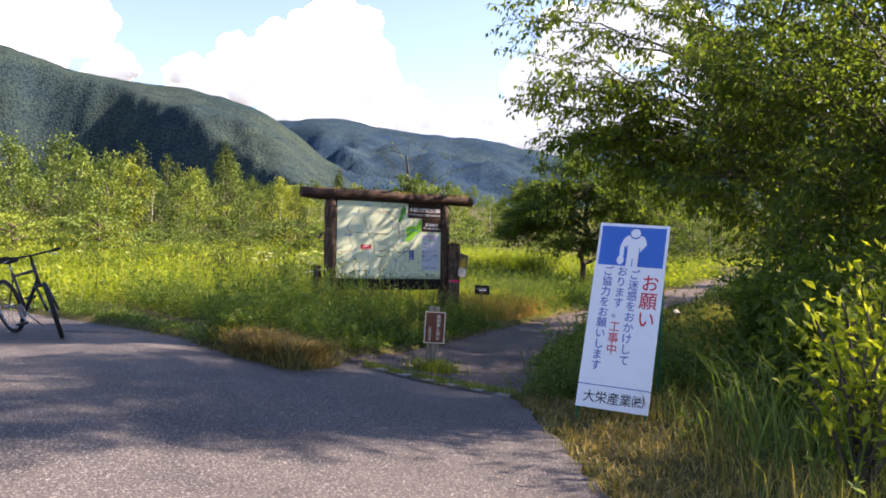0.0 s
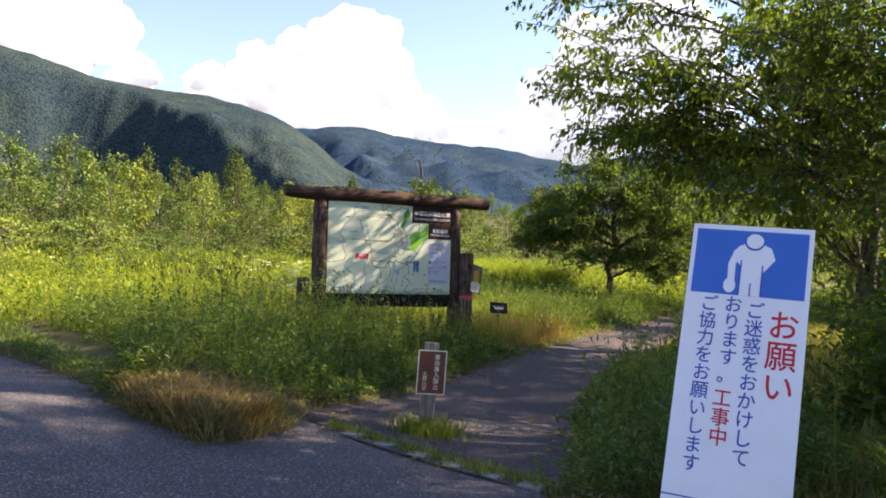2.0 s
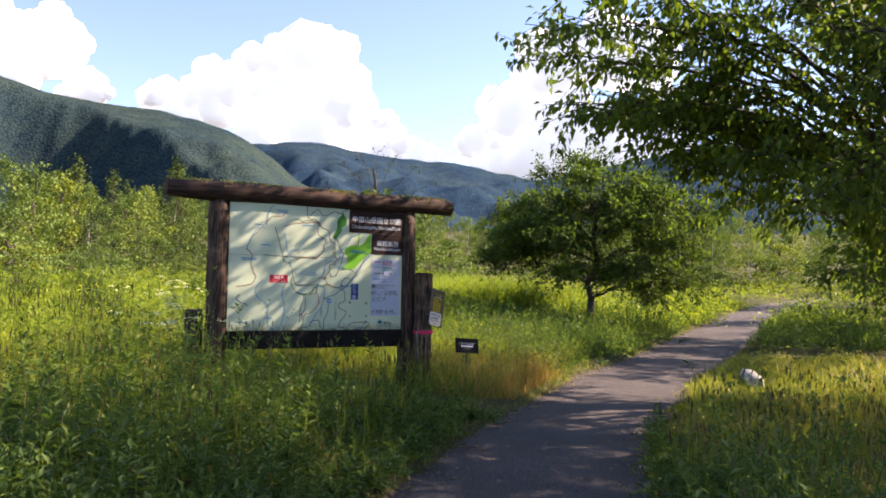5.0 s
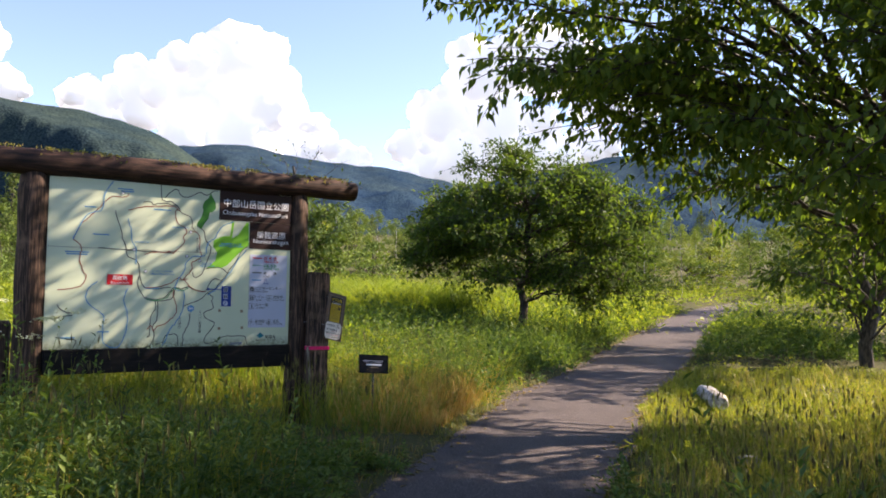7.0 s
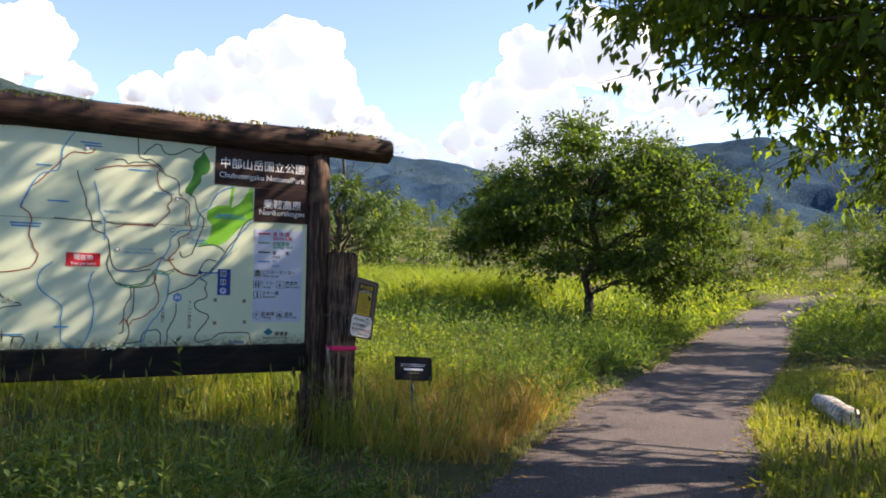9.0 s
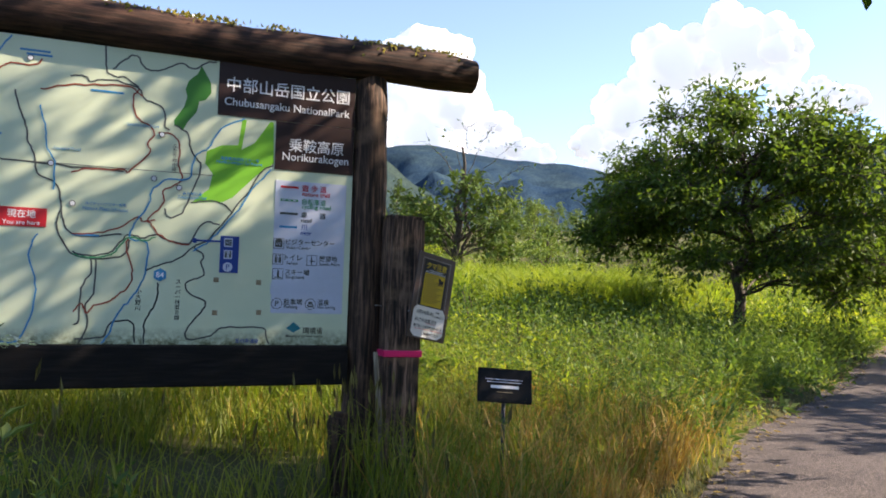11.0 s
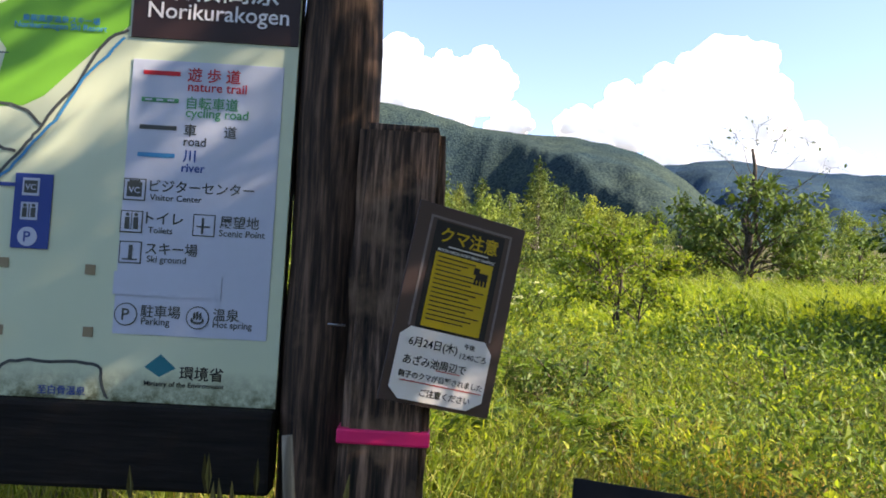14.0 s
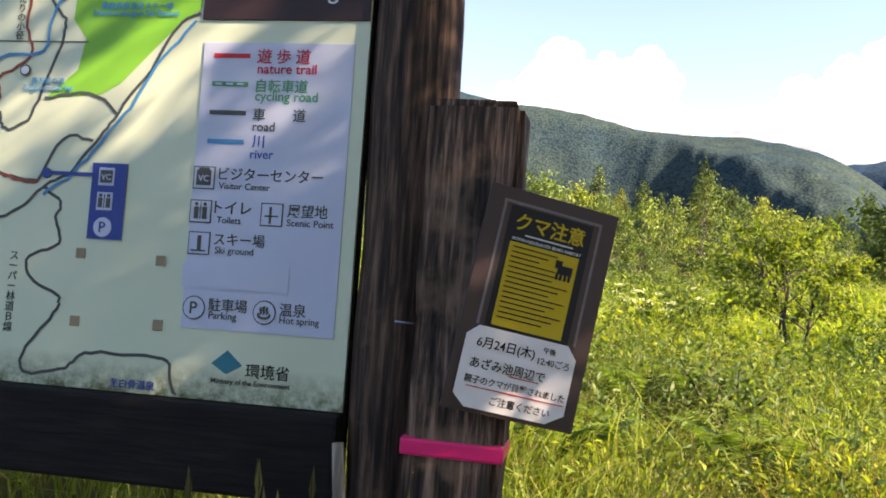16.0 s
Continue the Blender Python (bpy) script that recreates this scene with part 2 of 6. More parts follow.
CONIFERLEAF = leaf_mat("conifer_needles", (0.055, 0.085, 0.03), (0.085, 0.12, 0.038), (0.13, 0.165, 0.05), 0.2, 0.85, 0.6, 0.5, 0.6)
PLAQUEBLACK = paint_mat("matt_black", (0.006, 0.006, 0.007), 0.75, 0.1)
FORESTLIGHT = leaf_mat("light_forest_leaf", (0.17, 0.225, 0.063), (0.21, 0.265, 0.072), (0.25, 0.3, 0.082), 0.22, 0.85, 0.6, 0.5, 0.85)
LAWN = leaf_mat("lawn_grass", (0.12, 0.16, 0.025), (0.2, 0.23, 0.04), (0.32, 0.31, 0.08), 0.45, 0.5, 0.6, 1.4)


def mountain_build(n, link, s, haze_tint=(1.3, 1.45, 2.1)):
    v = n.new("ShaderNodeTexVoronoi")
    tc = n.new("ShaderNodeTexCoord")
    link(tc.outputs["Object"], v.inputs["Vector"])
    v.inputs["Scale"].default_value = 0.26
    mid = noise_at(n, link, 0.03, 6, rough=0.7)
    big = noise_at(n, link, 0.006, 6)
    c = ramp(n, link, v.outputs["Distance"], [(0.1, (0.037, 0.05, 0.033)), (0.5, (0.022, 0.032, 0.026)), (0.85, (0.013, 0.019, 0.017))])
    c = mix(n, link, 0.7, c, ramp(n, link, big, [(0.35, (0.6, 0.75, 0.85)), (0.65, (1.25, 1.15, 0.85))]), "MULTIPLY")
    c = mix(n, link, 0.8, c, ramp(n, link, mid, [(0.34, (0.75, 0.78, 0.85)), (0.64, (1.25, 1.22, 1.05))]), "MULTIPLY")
    # Blue of the distance haze, multiplied into the forest's own colour
    c = mix(n, link, 1.0, c, haze_tint, "MULTIPLY")
    link(c, s.inputs["Base Color"])
    inv = n.new("ShaderNodeMath")
    inv.operation, inv.inputs[0].default_value = "SUBTRACT", 1.0
    link(v.outputs["Distance"], inv.inputs[1])
    bump(n, link, s, inv.outputs[0], 0.45, 1.8)


# Near slope: a milder share of haze blue in its colour
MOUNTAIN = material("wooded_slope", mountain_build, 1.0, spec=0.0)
# Far ridge: the same forest with the blue of distance haze painted in
HAZY_SLOPE = material("haze_tinted_slope", lambda n, link, s: mountain_build(n, link, s, (1.15, 1.5, 3.2)), 1.0, spec=0.0)


def cloud_build(n, link, s):
    s.inputs["Base Color"].default_value = (0.9, 0.9, 0.91, 1)
    # Faint glow added to brighten the billows' shaded sides
    s.inputs["Emission Color"].default_value = (0.86, 0.9, 1.0, 1)
    s.inputs["Emission Strength"].default_value = 0.13


CLOUD = material("sunlit_cloud_with_glow", cloud_build, 1.0, spec=0.0)


# Geometry helpers
def part(name, bm, mat, parent=None, label=""):
    """Links a bmesh as one mesh object under a thing or a part."""
    me = bpy.data.meshes.new(name)
    bm.to_mesh(me)
    bm.free()
    me.materials.append(mat)
    ob = new(name, me)
    ob.parent = parent
    return tagged(ob, label)


def thing(name, label, category, m=Matrix.Identity(4), group="", kind=""):
    ob = new(name)
    ob.empty_display_size = 0.1
    ob.matrix_basis = m
    return tagged(ob, label, category, group, kind)


def box(bm, x0, x1, y0, y1, z0, z1, bevel=0.0, m=Matrix.Identity(4)):
    v = bmesh.ops.create_cube(bm, size=1)["verts"]
    bmesh.ops.transform(bm, verts=v, matrix=m @ Matrix.Translation(((x0 + x1) / 2, (y0 + y1) / 2, (z0 + z1) / 2)) @ Matrix.Diagonal((x1 - x0, y1 - y0, z1 - z0, 1)))
    if bevel:
        bmesh.ops.bevel(bm, geom=list({e for k in v for e in k.link_edges}), offset=bevel, segments=2, affect="EDGES", profile=0.6)
    return bm


def tube(bm, pts, radii, sides=8, wob=0.0, seed=0):
    """A tapered round bar through the points, closed at both ends."""
    rng = random.Random(seed)
    pts = [Vector(p) for p in pts]
    rings = []
    for i, p in enumerate(pts):
        d = (pts[min(i + 1, len(pts) - 1)] - pts[max(i - 1, 0)]).normalized()
        a = d.cross(Vector((0, 0, 1)) if abs(d.z) < 0.9 else Vector((1, 0, 0))).normalized()
        b = d.cross(a)
        r = radii[i] if isinstance(radii, (list, tuple)) else radii
        rings.append([bm.verts.new(p + (a * math.cos(k * math.tau / sides) + b * math.sin(k * math.tau / sides)) * r * (1 + rng.uniform(-wob, wob))) for k in range(sides)])
    for r0, r1 in zip(rings, rings[1:]):
        for k in range(sides):
            f = bm.faces.new((r0[k], r0[(k + 1) % sides], r1[(k + 1) % sides], r1[k]))
            f.smooth = True
    bm.faces.new(rings[0][::-1])
    bm.faces.new(rings[-1])
    bmesh.ops.recalc_face_normals(bm, faces=bm.faces)
    return bm


def np_mesh(name, verts, tris, mat, parent=None, smooth=False):
    """One mesh object from arrays of vertices and triangles."""
    verts, tris = np.ascontiguousarray(verts, np.float32), np.ascontiguousarray(tris, np.int32)
    me = bpy.data.meshes.new(name)
    me.vertices.add(len(verts))
    me.vertices.foreach_set("co", verts.ravel())
    me.loops.add(tris.size)
    me.loops.foreach_set("vertex_index", tris.ravel())
    me.polygons.add(len(tris))
    me.polygons.foreach_set("loop_start", np.arange(0, tris.size, 3, dtype=np.int32))
    me.polygons.foreach_set("loop_total", np.full(len(tris), 3, np.int32))
    if smooth:
        me.polygons.foreach_set("use_smooth", np.ones(len(tris), bool))
    me.materials.append(mat)
    me.update(calc_edges=True)
    me.validate()
    ob = new(name, me)
    ob.parent = parent
    return ob


def join(sets):
    """Puts sets of (vertices, triangles) into one."""
    vs, ts, k = [], [], 0
    for v, t in sets:
        vs.append(v)
        ts.append(t + k)
        k += len(v)
    return np.concatenate(vs), np.concatenate(ts)


def unit(a):
    return a / np.maximum(np.linalg.norm(a, axis=1, keepdims=True), 1e-9)


def leaves(pos, axis, up, length, width, fold=0.25):
    """Folded pointed leaves: four corners each, hinged on the midrib."""
    axis = unit(axis)
    side = unit(np.cross(axis, up))
    nrm = np.cross(side, axis)
    length, width = np.broadcast_to(length, len(pos))[:, None], np.broadcast_to(width, len(pos))[:, None]
    mid = pos + axis * length * 0.45 + nrm * width * fold
    v = np.stack([pos, mid + side * width * 0.5, pos + axis * length - nrm * length * (0.12 if fold else 0.0), mid - side * width * 0.5], 1).reshape(-1, 3)
    b = np.arange(len(pos))[:, None] * 4
    return v, np.concatenate([b + [[0, 1, 2]], b + [[0, 2, 3]]])


def blades(pos, height, width, lean, rng):
    """Bent grass blades of three triangles."""
    n = len(pos)
    a, w = rng.uniform(0, math.tau, n), rng.uniform(0, math.tau, n)
    d = np.stack([np.cos(a), np.sin(a), np.zeros(n)], 1)
    s = np.stack([np.cos(w), np.sin(w), np.zeros(n)], 1) * np.broadcast_to(width, n)[:, None] * 0.5
    height, lean = np.broadcast_to(height, n)[:, None], np.broadcast_to(lean, n)[:, None]
    up = np.array([[0, 0, 1.0]])
    m = pos + up * height * 0.6 + d * lean * height * 0.3
    t = pos + up * height * (1 - 0.25 * lean) + d * lean * height
    v = np.stack([pos - s, pos + s, m - s * 0.8, m + s * 0.8, t], 1).reshape(-1, 3)
    b = np.arange(n)[:, None] * 5
    return v, np.concatenate([b + [[0, 1, 3]], b + [[0, 3, 2]], b + [[2, 3, 4]]])


def glyphs(text, size, mat, m, name, bold):
    """One mesh of raised print in the built-in font, centred on m's origin."""
    cu = bpy.data.curves.new(name, "FONT")
    cu.body, cu.size, cu.align_x, cu.align_y, cu.resolution_u = text, size, "CENTER", "CENTER", 3
    cu.extrude, cu.offset = 0.0004, bold * size
    tmp = new(name, cu)
    me = bpy.data.meshes.new_from_object(tmp.evaluated_get(bpy.context.evaluated_depsgraph_get()))
    bpy.data.objects.remove(tmp)
    bpy.data.curves.remove(cu)
    me.name = name
    me.materials.clear()
    me.materials.append(mat)
    ob = new(name, me)
    ob.matrix_basis = m
    return ob


def lettering(text, size, mat, parent, m, width=0.0, name="lettering", vertical=False, bold=0.008):
    """Print centred on m's origin: a line fitted to a width, or a column of single characters."""
    if vertical:
        for i, ch in enumerate(text):
            glyphs(ch, size, mat, m @ Matrix.Translation((0, (len(text) / 2 - 0.5 - i) * size * 0.98, 0)), "character", bold).parent = parent
        return None
    ob = glyphs(text, size, mat, m, name, bold)
    ob.parent = parent
    xs = [v.co.x for v in ob.data.vertices] or [0, 1]
    ys = [v.co.y for v in ob.data.vertices] or [0, 1]
    k = width / max(max(xs) - min(xs), 1e-6) if width else 1.0
    ob.matrix_basis = m @ Matrix.Diagonal((k, k, 1, 1)) @ Matrix.Translation((-(max(xs) + min(xs)) / 2, -(max(ys) + min(ys)) / 2, 0))
    return ob


# The lie of the land
def smooth(t):
    t = np.clip(t, 0, 1)
    return t * t * (3 - 2 * t)


def land(x, y):
    """The height of the ground: the road falls to the right, the meadow climbs away from the path."""
    x, y = np.asarray(x, float), np.asarray(y, float)
    r = np.minimum(np.sqrt(np.maximum(y, 0) ** 2 + 0.35 * x * x), 300)
    q = np.maximum(r - 19, 0)
    return 0.36 * (1 - smooth((x + 3.4) / 4.2)) - 0.2 * (1 - smooth(y / 7)) + 0.043 * q * q / (q + 4) + 0.05 * np.maximum(r - 60, 0) * smooth((r - 55) / 20)


PATH_Y = (7.3, 8.2, 8.7, 9.6, 10.3, 12.5, 14.2, 15.2, 17.0, 18.9, 20.2, 22.3, 24.7, 28.9, 38.6, 46, 54)
PATH_L = (0.5, -0.7, -1.1, -0.75, -0.43, 0.19, 0.67, 1.07, 1.75, 2.5, 2.95, 4.2, 5.4, 7.6, 12.9, 17.5, 24)
PATH_R = (0.75, 0.98, 1.03, 1.12, 1.35, 2.0, 2.45, 2.95, 3.75, 4.5, 5.15, 6.4, 7.7, 10.0, 15.1, 19.6, 26)


def path_sides(y):
    return np.interp(y, PATH_Y, PATH_L), np.interp(y, PATH_Y, PATH_R)


def road_right(y):
    return np.interp(y, (-14, 0, 4.5, 5.4, 6.3, 7.3, 8.2, 9.0), (1.3, 1.0, 0.88, 0.84, 0.75, 0.64, 0.9, 1.0))


def island_left(y):
    """The road-side edge of the overgrown island."""
    return np.interp(y, (7.35, 7.5, 7.8, 8.4, 8.7, 9.5, 9.9, 11.0, 13.0, 16, 40), (-1.4, -1.5, -1.95, -2.5, -2.76, -3.46, -3.86, -5.0, -7.0, -10, -34))


def island_right(y):
    return np.where(y < 8.6, np.interp(y, (7.35, 7.55, 8.1, 8.6), (-1.4, -1.3, -1.08, -1.1)), path_sides(y)[0])


def on_path(x, y, edge=0.0):
    lo, hi = path_sides(y)
    return (y > 7.3) & (y < 54) & (x > lo - edge) & (x < hi + edge)


def on_island(x, y, edge=0.0):
    return (y > 7.35 - edge) & (x > island_left(y) - edge) & (x < island_right(y) + edge)


def on_road(x, y, edge=0.0):
    return (y > -14) & (y < 60) & (x > -30) & np.where(y < 9, x < road_right(y) + edge, x < island_left(y) + edge) & ~on_island(x, y, -edge)


def paved(x, y, edge=0.0):
    return on_path(x, y, edge) | on_road(x, y, edge)


def grid(name, xs, ys, zf, mat):
    gx, gy = np.meshgrid(xs, ys)
    v = np.stack([gx, gy, zf(gx, gy)], -1).reshape(-1, 3)
    k = np.arange(len(xs) * len(ys)).reshape(len(ys), len(xs))
    a, b, c, d = (q.ravel() for q in (k[:-1, :-1], k[:-1, 1:], k[1:, 1:], k[1:, :-1]))
    return np_mesh(name, v, np.concatenate([np.stack([a, b, c], 1), np.stack([a, c, d], 1)]), mat, smooth=True)


def ground_z(x, y):
    z = land(x, y) + np.where(paved(x, y, 0.02), -0.04, 0.0) + np.where(on_island(x, y, 0.0), 0.07, 0.0) + 0.03 * np.sin(x * 2.3 + 1.7 * np.sin(y * 1.9)) * ~paved(x, y, 0.3)
    return z


out = np.geomspace(1, 490, 34)
gx = np.concatenate([-8 - out[::-1] * 9, np.arange(-8, 10.01, 0.16), np.arange(10.3, 28, 0.4), 28 + out * 9])
gy = np.concatenate([-4 - out[::-1] * 9, np.arange(-4, 27.01, 0.16), np.arange(27.3, 58, 0.4), 58 + out * 9])
tagged(grid("ground", gx, gy, ground_z, SOIL), "earth and litter under the grass of the meadow", "ground", kind="structure")


def strip(name, ys, lo, hi, cross, mat, lift):
    """A paved sheet between two sides, bent to the land, with a slightly ragged edge."""
    ys = np.asarray(ys)
    f = np.linspace(0, 1, cross)[None, :]
    l, r = lo(ys)[:, None], hi(ys)[:, None]
    rag = 0.035 * np.sin(ys * 9.1 + 2 * np.sin(ys * 3.7))[:, None]
    x = l + (r - l) * f + rag * ((f == 1).astype(float) - (f == 0))
    y = np.broadcast_to(ys[:, None], x.shape)
    v = np.stack([x, y, land(x, y) + lift], -1).reshape(-1, 3)
    k = np.arange(x.size).reshape(x.shape)
    a, b, c, d = (q.ravel() for q in (k[:-1, :-1], k[:-1, 1:], k[1:, 1:], k[1:, :-1]))
    return np_mesh(name, v, np.concatenate([np.stack([a, b, c], 1), np.stack([a, c, d], 1)]), mat, smooth=True)


tagged(strip("road", np.concatenate([np.arange(-14, 9.01, 0.2), np.arange(9.2, 40, 0.4)]), lambda y: np.full(len(y), -30.0),
             lambda y: np.where(y < 9.01, road_right(y), island_left(y) + 0.3), 90, ASPHALT, 0.0), "worn grey asphalt road with patches of dust", "road", kind="structure")
tagged(strip("footpath", np.arange(7.35, 54, 0.2), lambda y: path_sides(y)[0], lambda y: path_sides(y)[1], 12, PATH, 0.012), "old reddish-grey asphalt footpath winding into the meadow", "path", kind="structure")


# Mountains: polar sheets whose skyline follows the given bearings and heights in degrees
def mountain(name, label, bearings, heights, inner, outer, seed, mat, spur=None):
    """spur: bearings and shares of the slope along a crest; its far flank falls steeply into a side valley added to
    darken it.
    """
    near = spur is not None
    az = np.radians(np.arange(-100, 30, 0.22) if near else np.arange(-180, 181, 0.6))
    rr = np.concatenate([np.linspace(inner, outer, 86 if near else 60), np.linspace(outer * 1.03, outer * 1.6, 8)])
    el = np.interp(np.degrees(az), bearings, heights)
    rows = []
    for a, e in zip(az, el):
        top = outer * math.tan(radians(e)) * (1 + 0.01 * noise.noise((a * 40, seed, 0)) + 0.006 * noise.noise((a * 240, seed, 3)) + 0.004 * noise.noise((a * 700, seed, 7)))
        for r in rr:
            q = (r - inner) / (outer - inner)
            x, y = r * math.sin(a), r * math.cos(a)
            gully = noise.fractal((x / 260 + seed, y / 260, seed), 0.8, 2.1, 6)
            fold = 1 - abs(noise.noise((x / 170 + 0.5 * gully, y / 420, seed + 5)))
            z = 5 + top * q ** 1.25 + (1 - q) * q * 4 * top * (0.11 * gully + 0.13 * (fold - 0.8)) if q <= 1 else top * (1 - 0.9 * (q - 1))
            rows.append((x, y, z))
    v = np.array(rows).reshape(len(az), len(rr), 3)
    if near:
        ca = np.radians(np.linspace(-37, -6, 63))
        cq = np.interp(np.degrees(ca), *spur)
        cr = inner + cq * (outer - inner)
        crest = np.stack([cr * np.sin(ca), cr * np.cos(ca)], 1)
        cz = np.array([v[int(np.abs(az - t).argmin()), int(np.abs(rr - r).argmin()), 2] for t, r in zip(ca, cr)])
        deg = np.degrees(az)
        q = (rr - inner) / (outer - inner)
        for i in np.where((deg > -38) & (deg < -6))[0]:
            for j in np.where(q < np.interp(deg[i], *spur))[0]:
                dd = np.hypot(crest[:, 0] - v[i, j, 0], crest[:, 1] - v[i, j, 1])
                k = int(dd.argmin())
                z = v[i, j, 2]
                rough = 26 * min(dd[k] / 60, 1) * noise.fractal((v[i, j, 0] / 150, v[i, j, 1] / 150, 2.5), 0.9, 2.0, 3)
                # Drop made steep so that the flank turns away from the sun
                fall = max(cz[k] - 1.5 * dd[k] + rough, 12)
                keep = min(max((deg[i] + 38) / 5, 0), 1)
                v[i, j, 2] = z + (min(z, fall) - z) * keep
        for _ in range(2):          # weathering rounds off the crest and the gullies
            v[1:-1, 1:-1, 2] = (2 * v[1:-1, 1:-1, 2] + v[:-2, 1:-1, 2] + v[2:, 1:-1, 2] + v[1:-1, :-2, 2] + v[1:-1, 2:, 2]) / 6
    k = np.arange(len(az) * len(rr)).reshape(len(az), len(rr))
    a, b, c, d = (q.ravel() for q in (k[:-1, :-1], k[:-1, 1:], k[1:, 1:], k[1:, :-1]))
    ob = np_mesh(name, v.reshape(-1, 3), np.concatenate([np.stack([a, b, c], 1), np.stack([a, c, d], 1)]), mat, smooth=True)
    return tagged(ob, label, "mountain", kind="structure")


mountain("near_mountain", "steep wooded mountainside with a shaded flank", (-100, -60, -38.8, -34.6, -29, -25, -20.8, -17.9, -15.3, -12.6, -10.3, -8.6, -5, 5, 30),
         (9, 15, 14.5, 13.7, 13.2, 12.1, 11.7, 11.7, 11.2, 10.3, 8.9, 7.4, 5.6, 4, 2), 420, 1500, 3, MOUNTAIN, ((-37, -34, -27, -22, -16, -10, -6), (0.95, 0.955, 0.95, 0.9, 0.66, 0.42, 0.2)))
mountain("far_mountain", "long wooded ridge at the head of the valley, coloured with haze blue", (-180, -110, -60, -20, -12, -9.9, -7.5, -4.3, -1.5, 2.5, 5.8, 8.1, 12, 15.7, 18.3, 21.6, 24.4, 27.5, 35, 60, 120, 180),
         (5, 6, 9, 9, 9.8, 10.0, 10.2, 9.6, 9.2, 9.0, 8.3, 7.8, 8.6, 9.2, 9.8, 10, 10.3, 9.2, 8, 5, 4, 5), 700, 2600, 8, HAZY_SLOPE)


# Clouds: heaps of billows far behind the ridge; each billow by bearing, height and radius in degrees
def cloud(label, billows, seed, far=4000.0):
    rng = random.Random(seed)
    sets = []
    bm = bmesh.new()
    bmesh.ops.create_icosphere(bm, subdivisions=3, radius=1)
    bm.verts.ensure_lookup_table()
    base = np.array([v.co[:] for v in bm.verts])
    tri = np.array([[v.index for v in f.verts] for f in bm.faces])
    bm.free()
    puffs = []
    for az, el, r in billows:
        puffs.append((az, el, r, 0.0))
        for _ in range(7):
            t, k = rng.uniform(-0.4, math.pi + 0.4), rng.uniform(0.28, 0.5)
            puffs.append((az + r * 0.85 * math.cos(t), el + r * 0.85 * math.sin(t), r * k, -rng.uniform(0, 1) * r))
    for i, (az, el, r, near) in enumerate(puffs):
        d = far * (1 + math.radians(near) * 0.6)
        c = Vector((math.sin(radians(az)), math.cos(radians(az)), math.tan(radians(el)))) * d
        rad = d * math.tan(radians(r))
        v = np.array([p * (1 + 0.2 * noise.fractal(Vector(p) * 2.3 + Vector((i * 3.1, seed, 0)), 0.8, 2.1, 5)) for p in base])
        sets.append((v * rad * np.array([1, 0.75, 0.95]) + np.array(c), tri))
    v, t = join(sets)
    return tagged(np_mesh("cloud", v, t, CLOUD, smooth=True), label, "cloud", "summer clouds", "structure")


cloud("tall white cumulus cloud towering over the ridge", [(-8, 15.6, 3.0), (-10.8, 13.4, 2.9), (-14.4, 12.8, 2.4), (-17.3, 11.6, 1.9), (-5.6, 12.6, 2.5), (-3.2, 10.2, 2.0), (-0.6, 9, 1.7), (-8, 10, 4)], 4)
cloud("white cumulus cloud behind the mountain shoulder", [(-24.6, 15.0, 2.2), (-27.6, 14.8, 2.4), (-31, 15, 2.6), (-22.6, 12.6, 1.5), (-34, 13, 2), (-29, 12, 3)], 9)
cloud("broken white cumulus with a grey underside", [(9.5, 15.6, 2.7), (13.6, 16.4, 2.8), (6.4, 12.4, 2.2), (10.5, 11.5, 2.6), (4, 10.6, 1.4), (16.2, 15.6, 1.7), (8, 9.6, 2.4), (13, 10.2, 2.6), (5.4, 9.2, 1.6), (17, 10.5, 1.6)], 14)
cloud("small grey cloud low over the ridge", [(18.6, 13.2, 1.1), (20.4, 12.7, 0.9), (16.6, 13.3, 1.0)], 21)


# The map board: a log frame; local x runs along the sheet, y away from its reader, z up
FLAT = pose(0, 0, 0, 90)            # print on a face that looks along -y


def at(x, y, z, turn=0.0):
    return pose(x, y, z) @ FLAT @ pose(0, 0, 0, 0, 0, turn)


BOARD = pose(-0.05, 17.157, 0, 0, 0, 28.5)
board = thing("map_board", "large park map board in a dark log frame", "signboard", BOARD)


def log(name, p, q, r, mat, seed, sides=20, label=""):
    n = 14
    pts = [Vector(p).lerp(Vector(q), i / n) + Vector((0, 0, 0.012 * math.sin(i * 0.9 + seed))) for i in range(n + 1)]
    bm = tube(bmesh.new(), pts, [r * (0.86 if i in (0, n) else 1 + 0.05 * math.sin(i * 1.7 + seed)) for i in range(n + 1)], sides, 0.025, seed)
    return part(name, bm, mat, board, label)


log("roof_log", (-3.1, 0.03, 2.58), (0.76, 0.03, 2.575), 0.118, LOG, 3, label="weathered dark log with a mossy top")
log("post", (-2.47, 0.06, -0.3), (-2.47, 0.06, 2.5), 0.122, POST, 5, 18)
log("post", (0.108, 0.07, -0.3), (0.108, 0.07, 2.5), 0.112, POST, 9, 18)
part("backing", box(bmesh.new(), -2.36, 0.0, 0.012, 0.05, 0.7, 2.47, 0.004), BEAM, board)
part("sheet", box(bmesh.new(), -2.352, -0.004, 0.0, 0.01, 0.895, 2.462, 0.002), MAPSHEET, board, "pale green printed map with mouldy lower edge")
part("beam", box(bmesh.new(), -2.35, -0.002, -0.045, 0.055, 0.672, 0.893, 0.012), BEAM, board, "black lower beam with flaking edge")
title_1 = part("title_panel", box(bmesh.new(), -0.787, -0.006, -0.004, 0.004, 2.162, 2.46, 0.001), BROWN, board, "dark brown panel with white lettering")
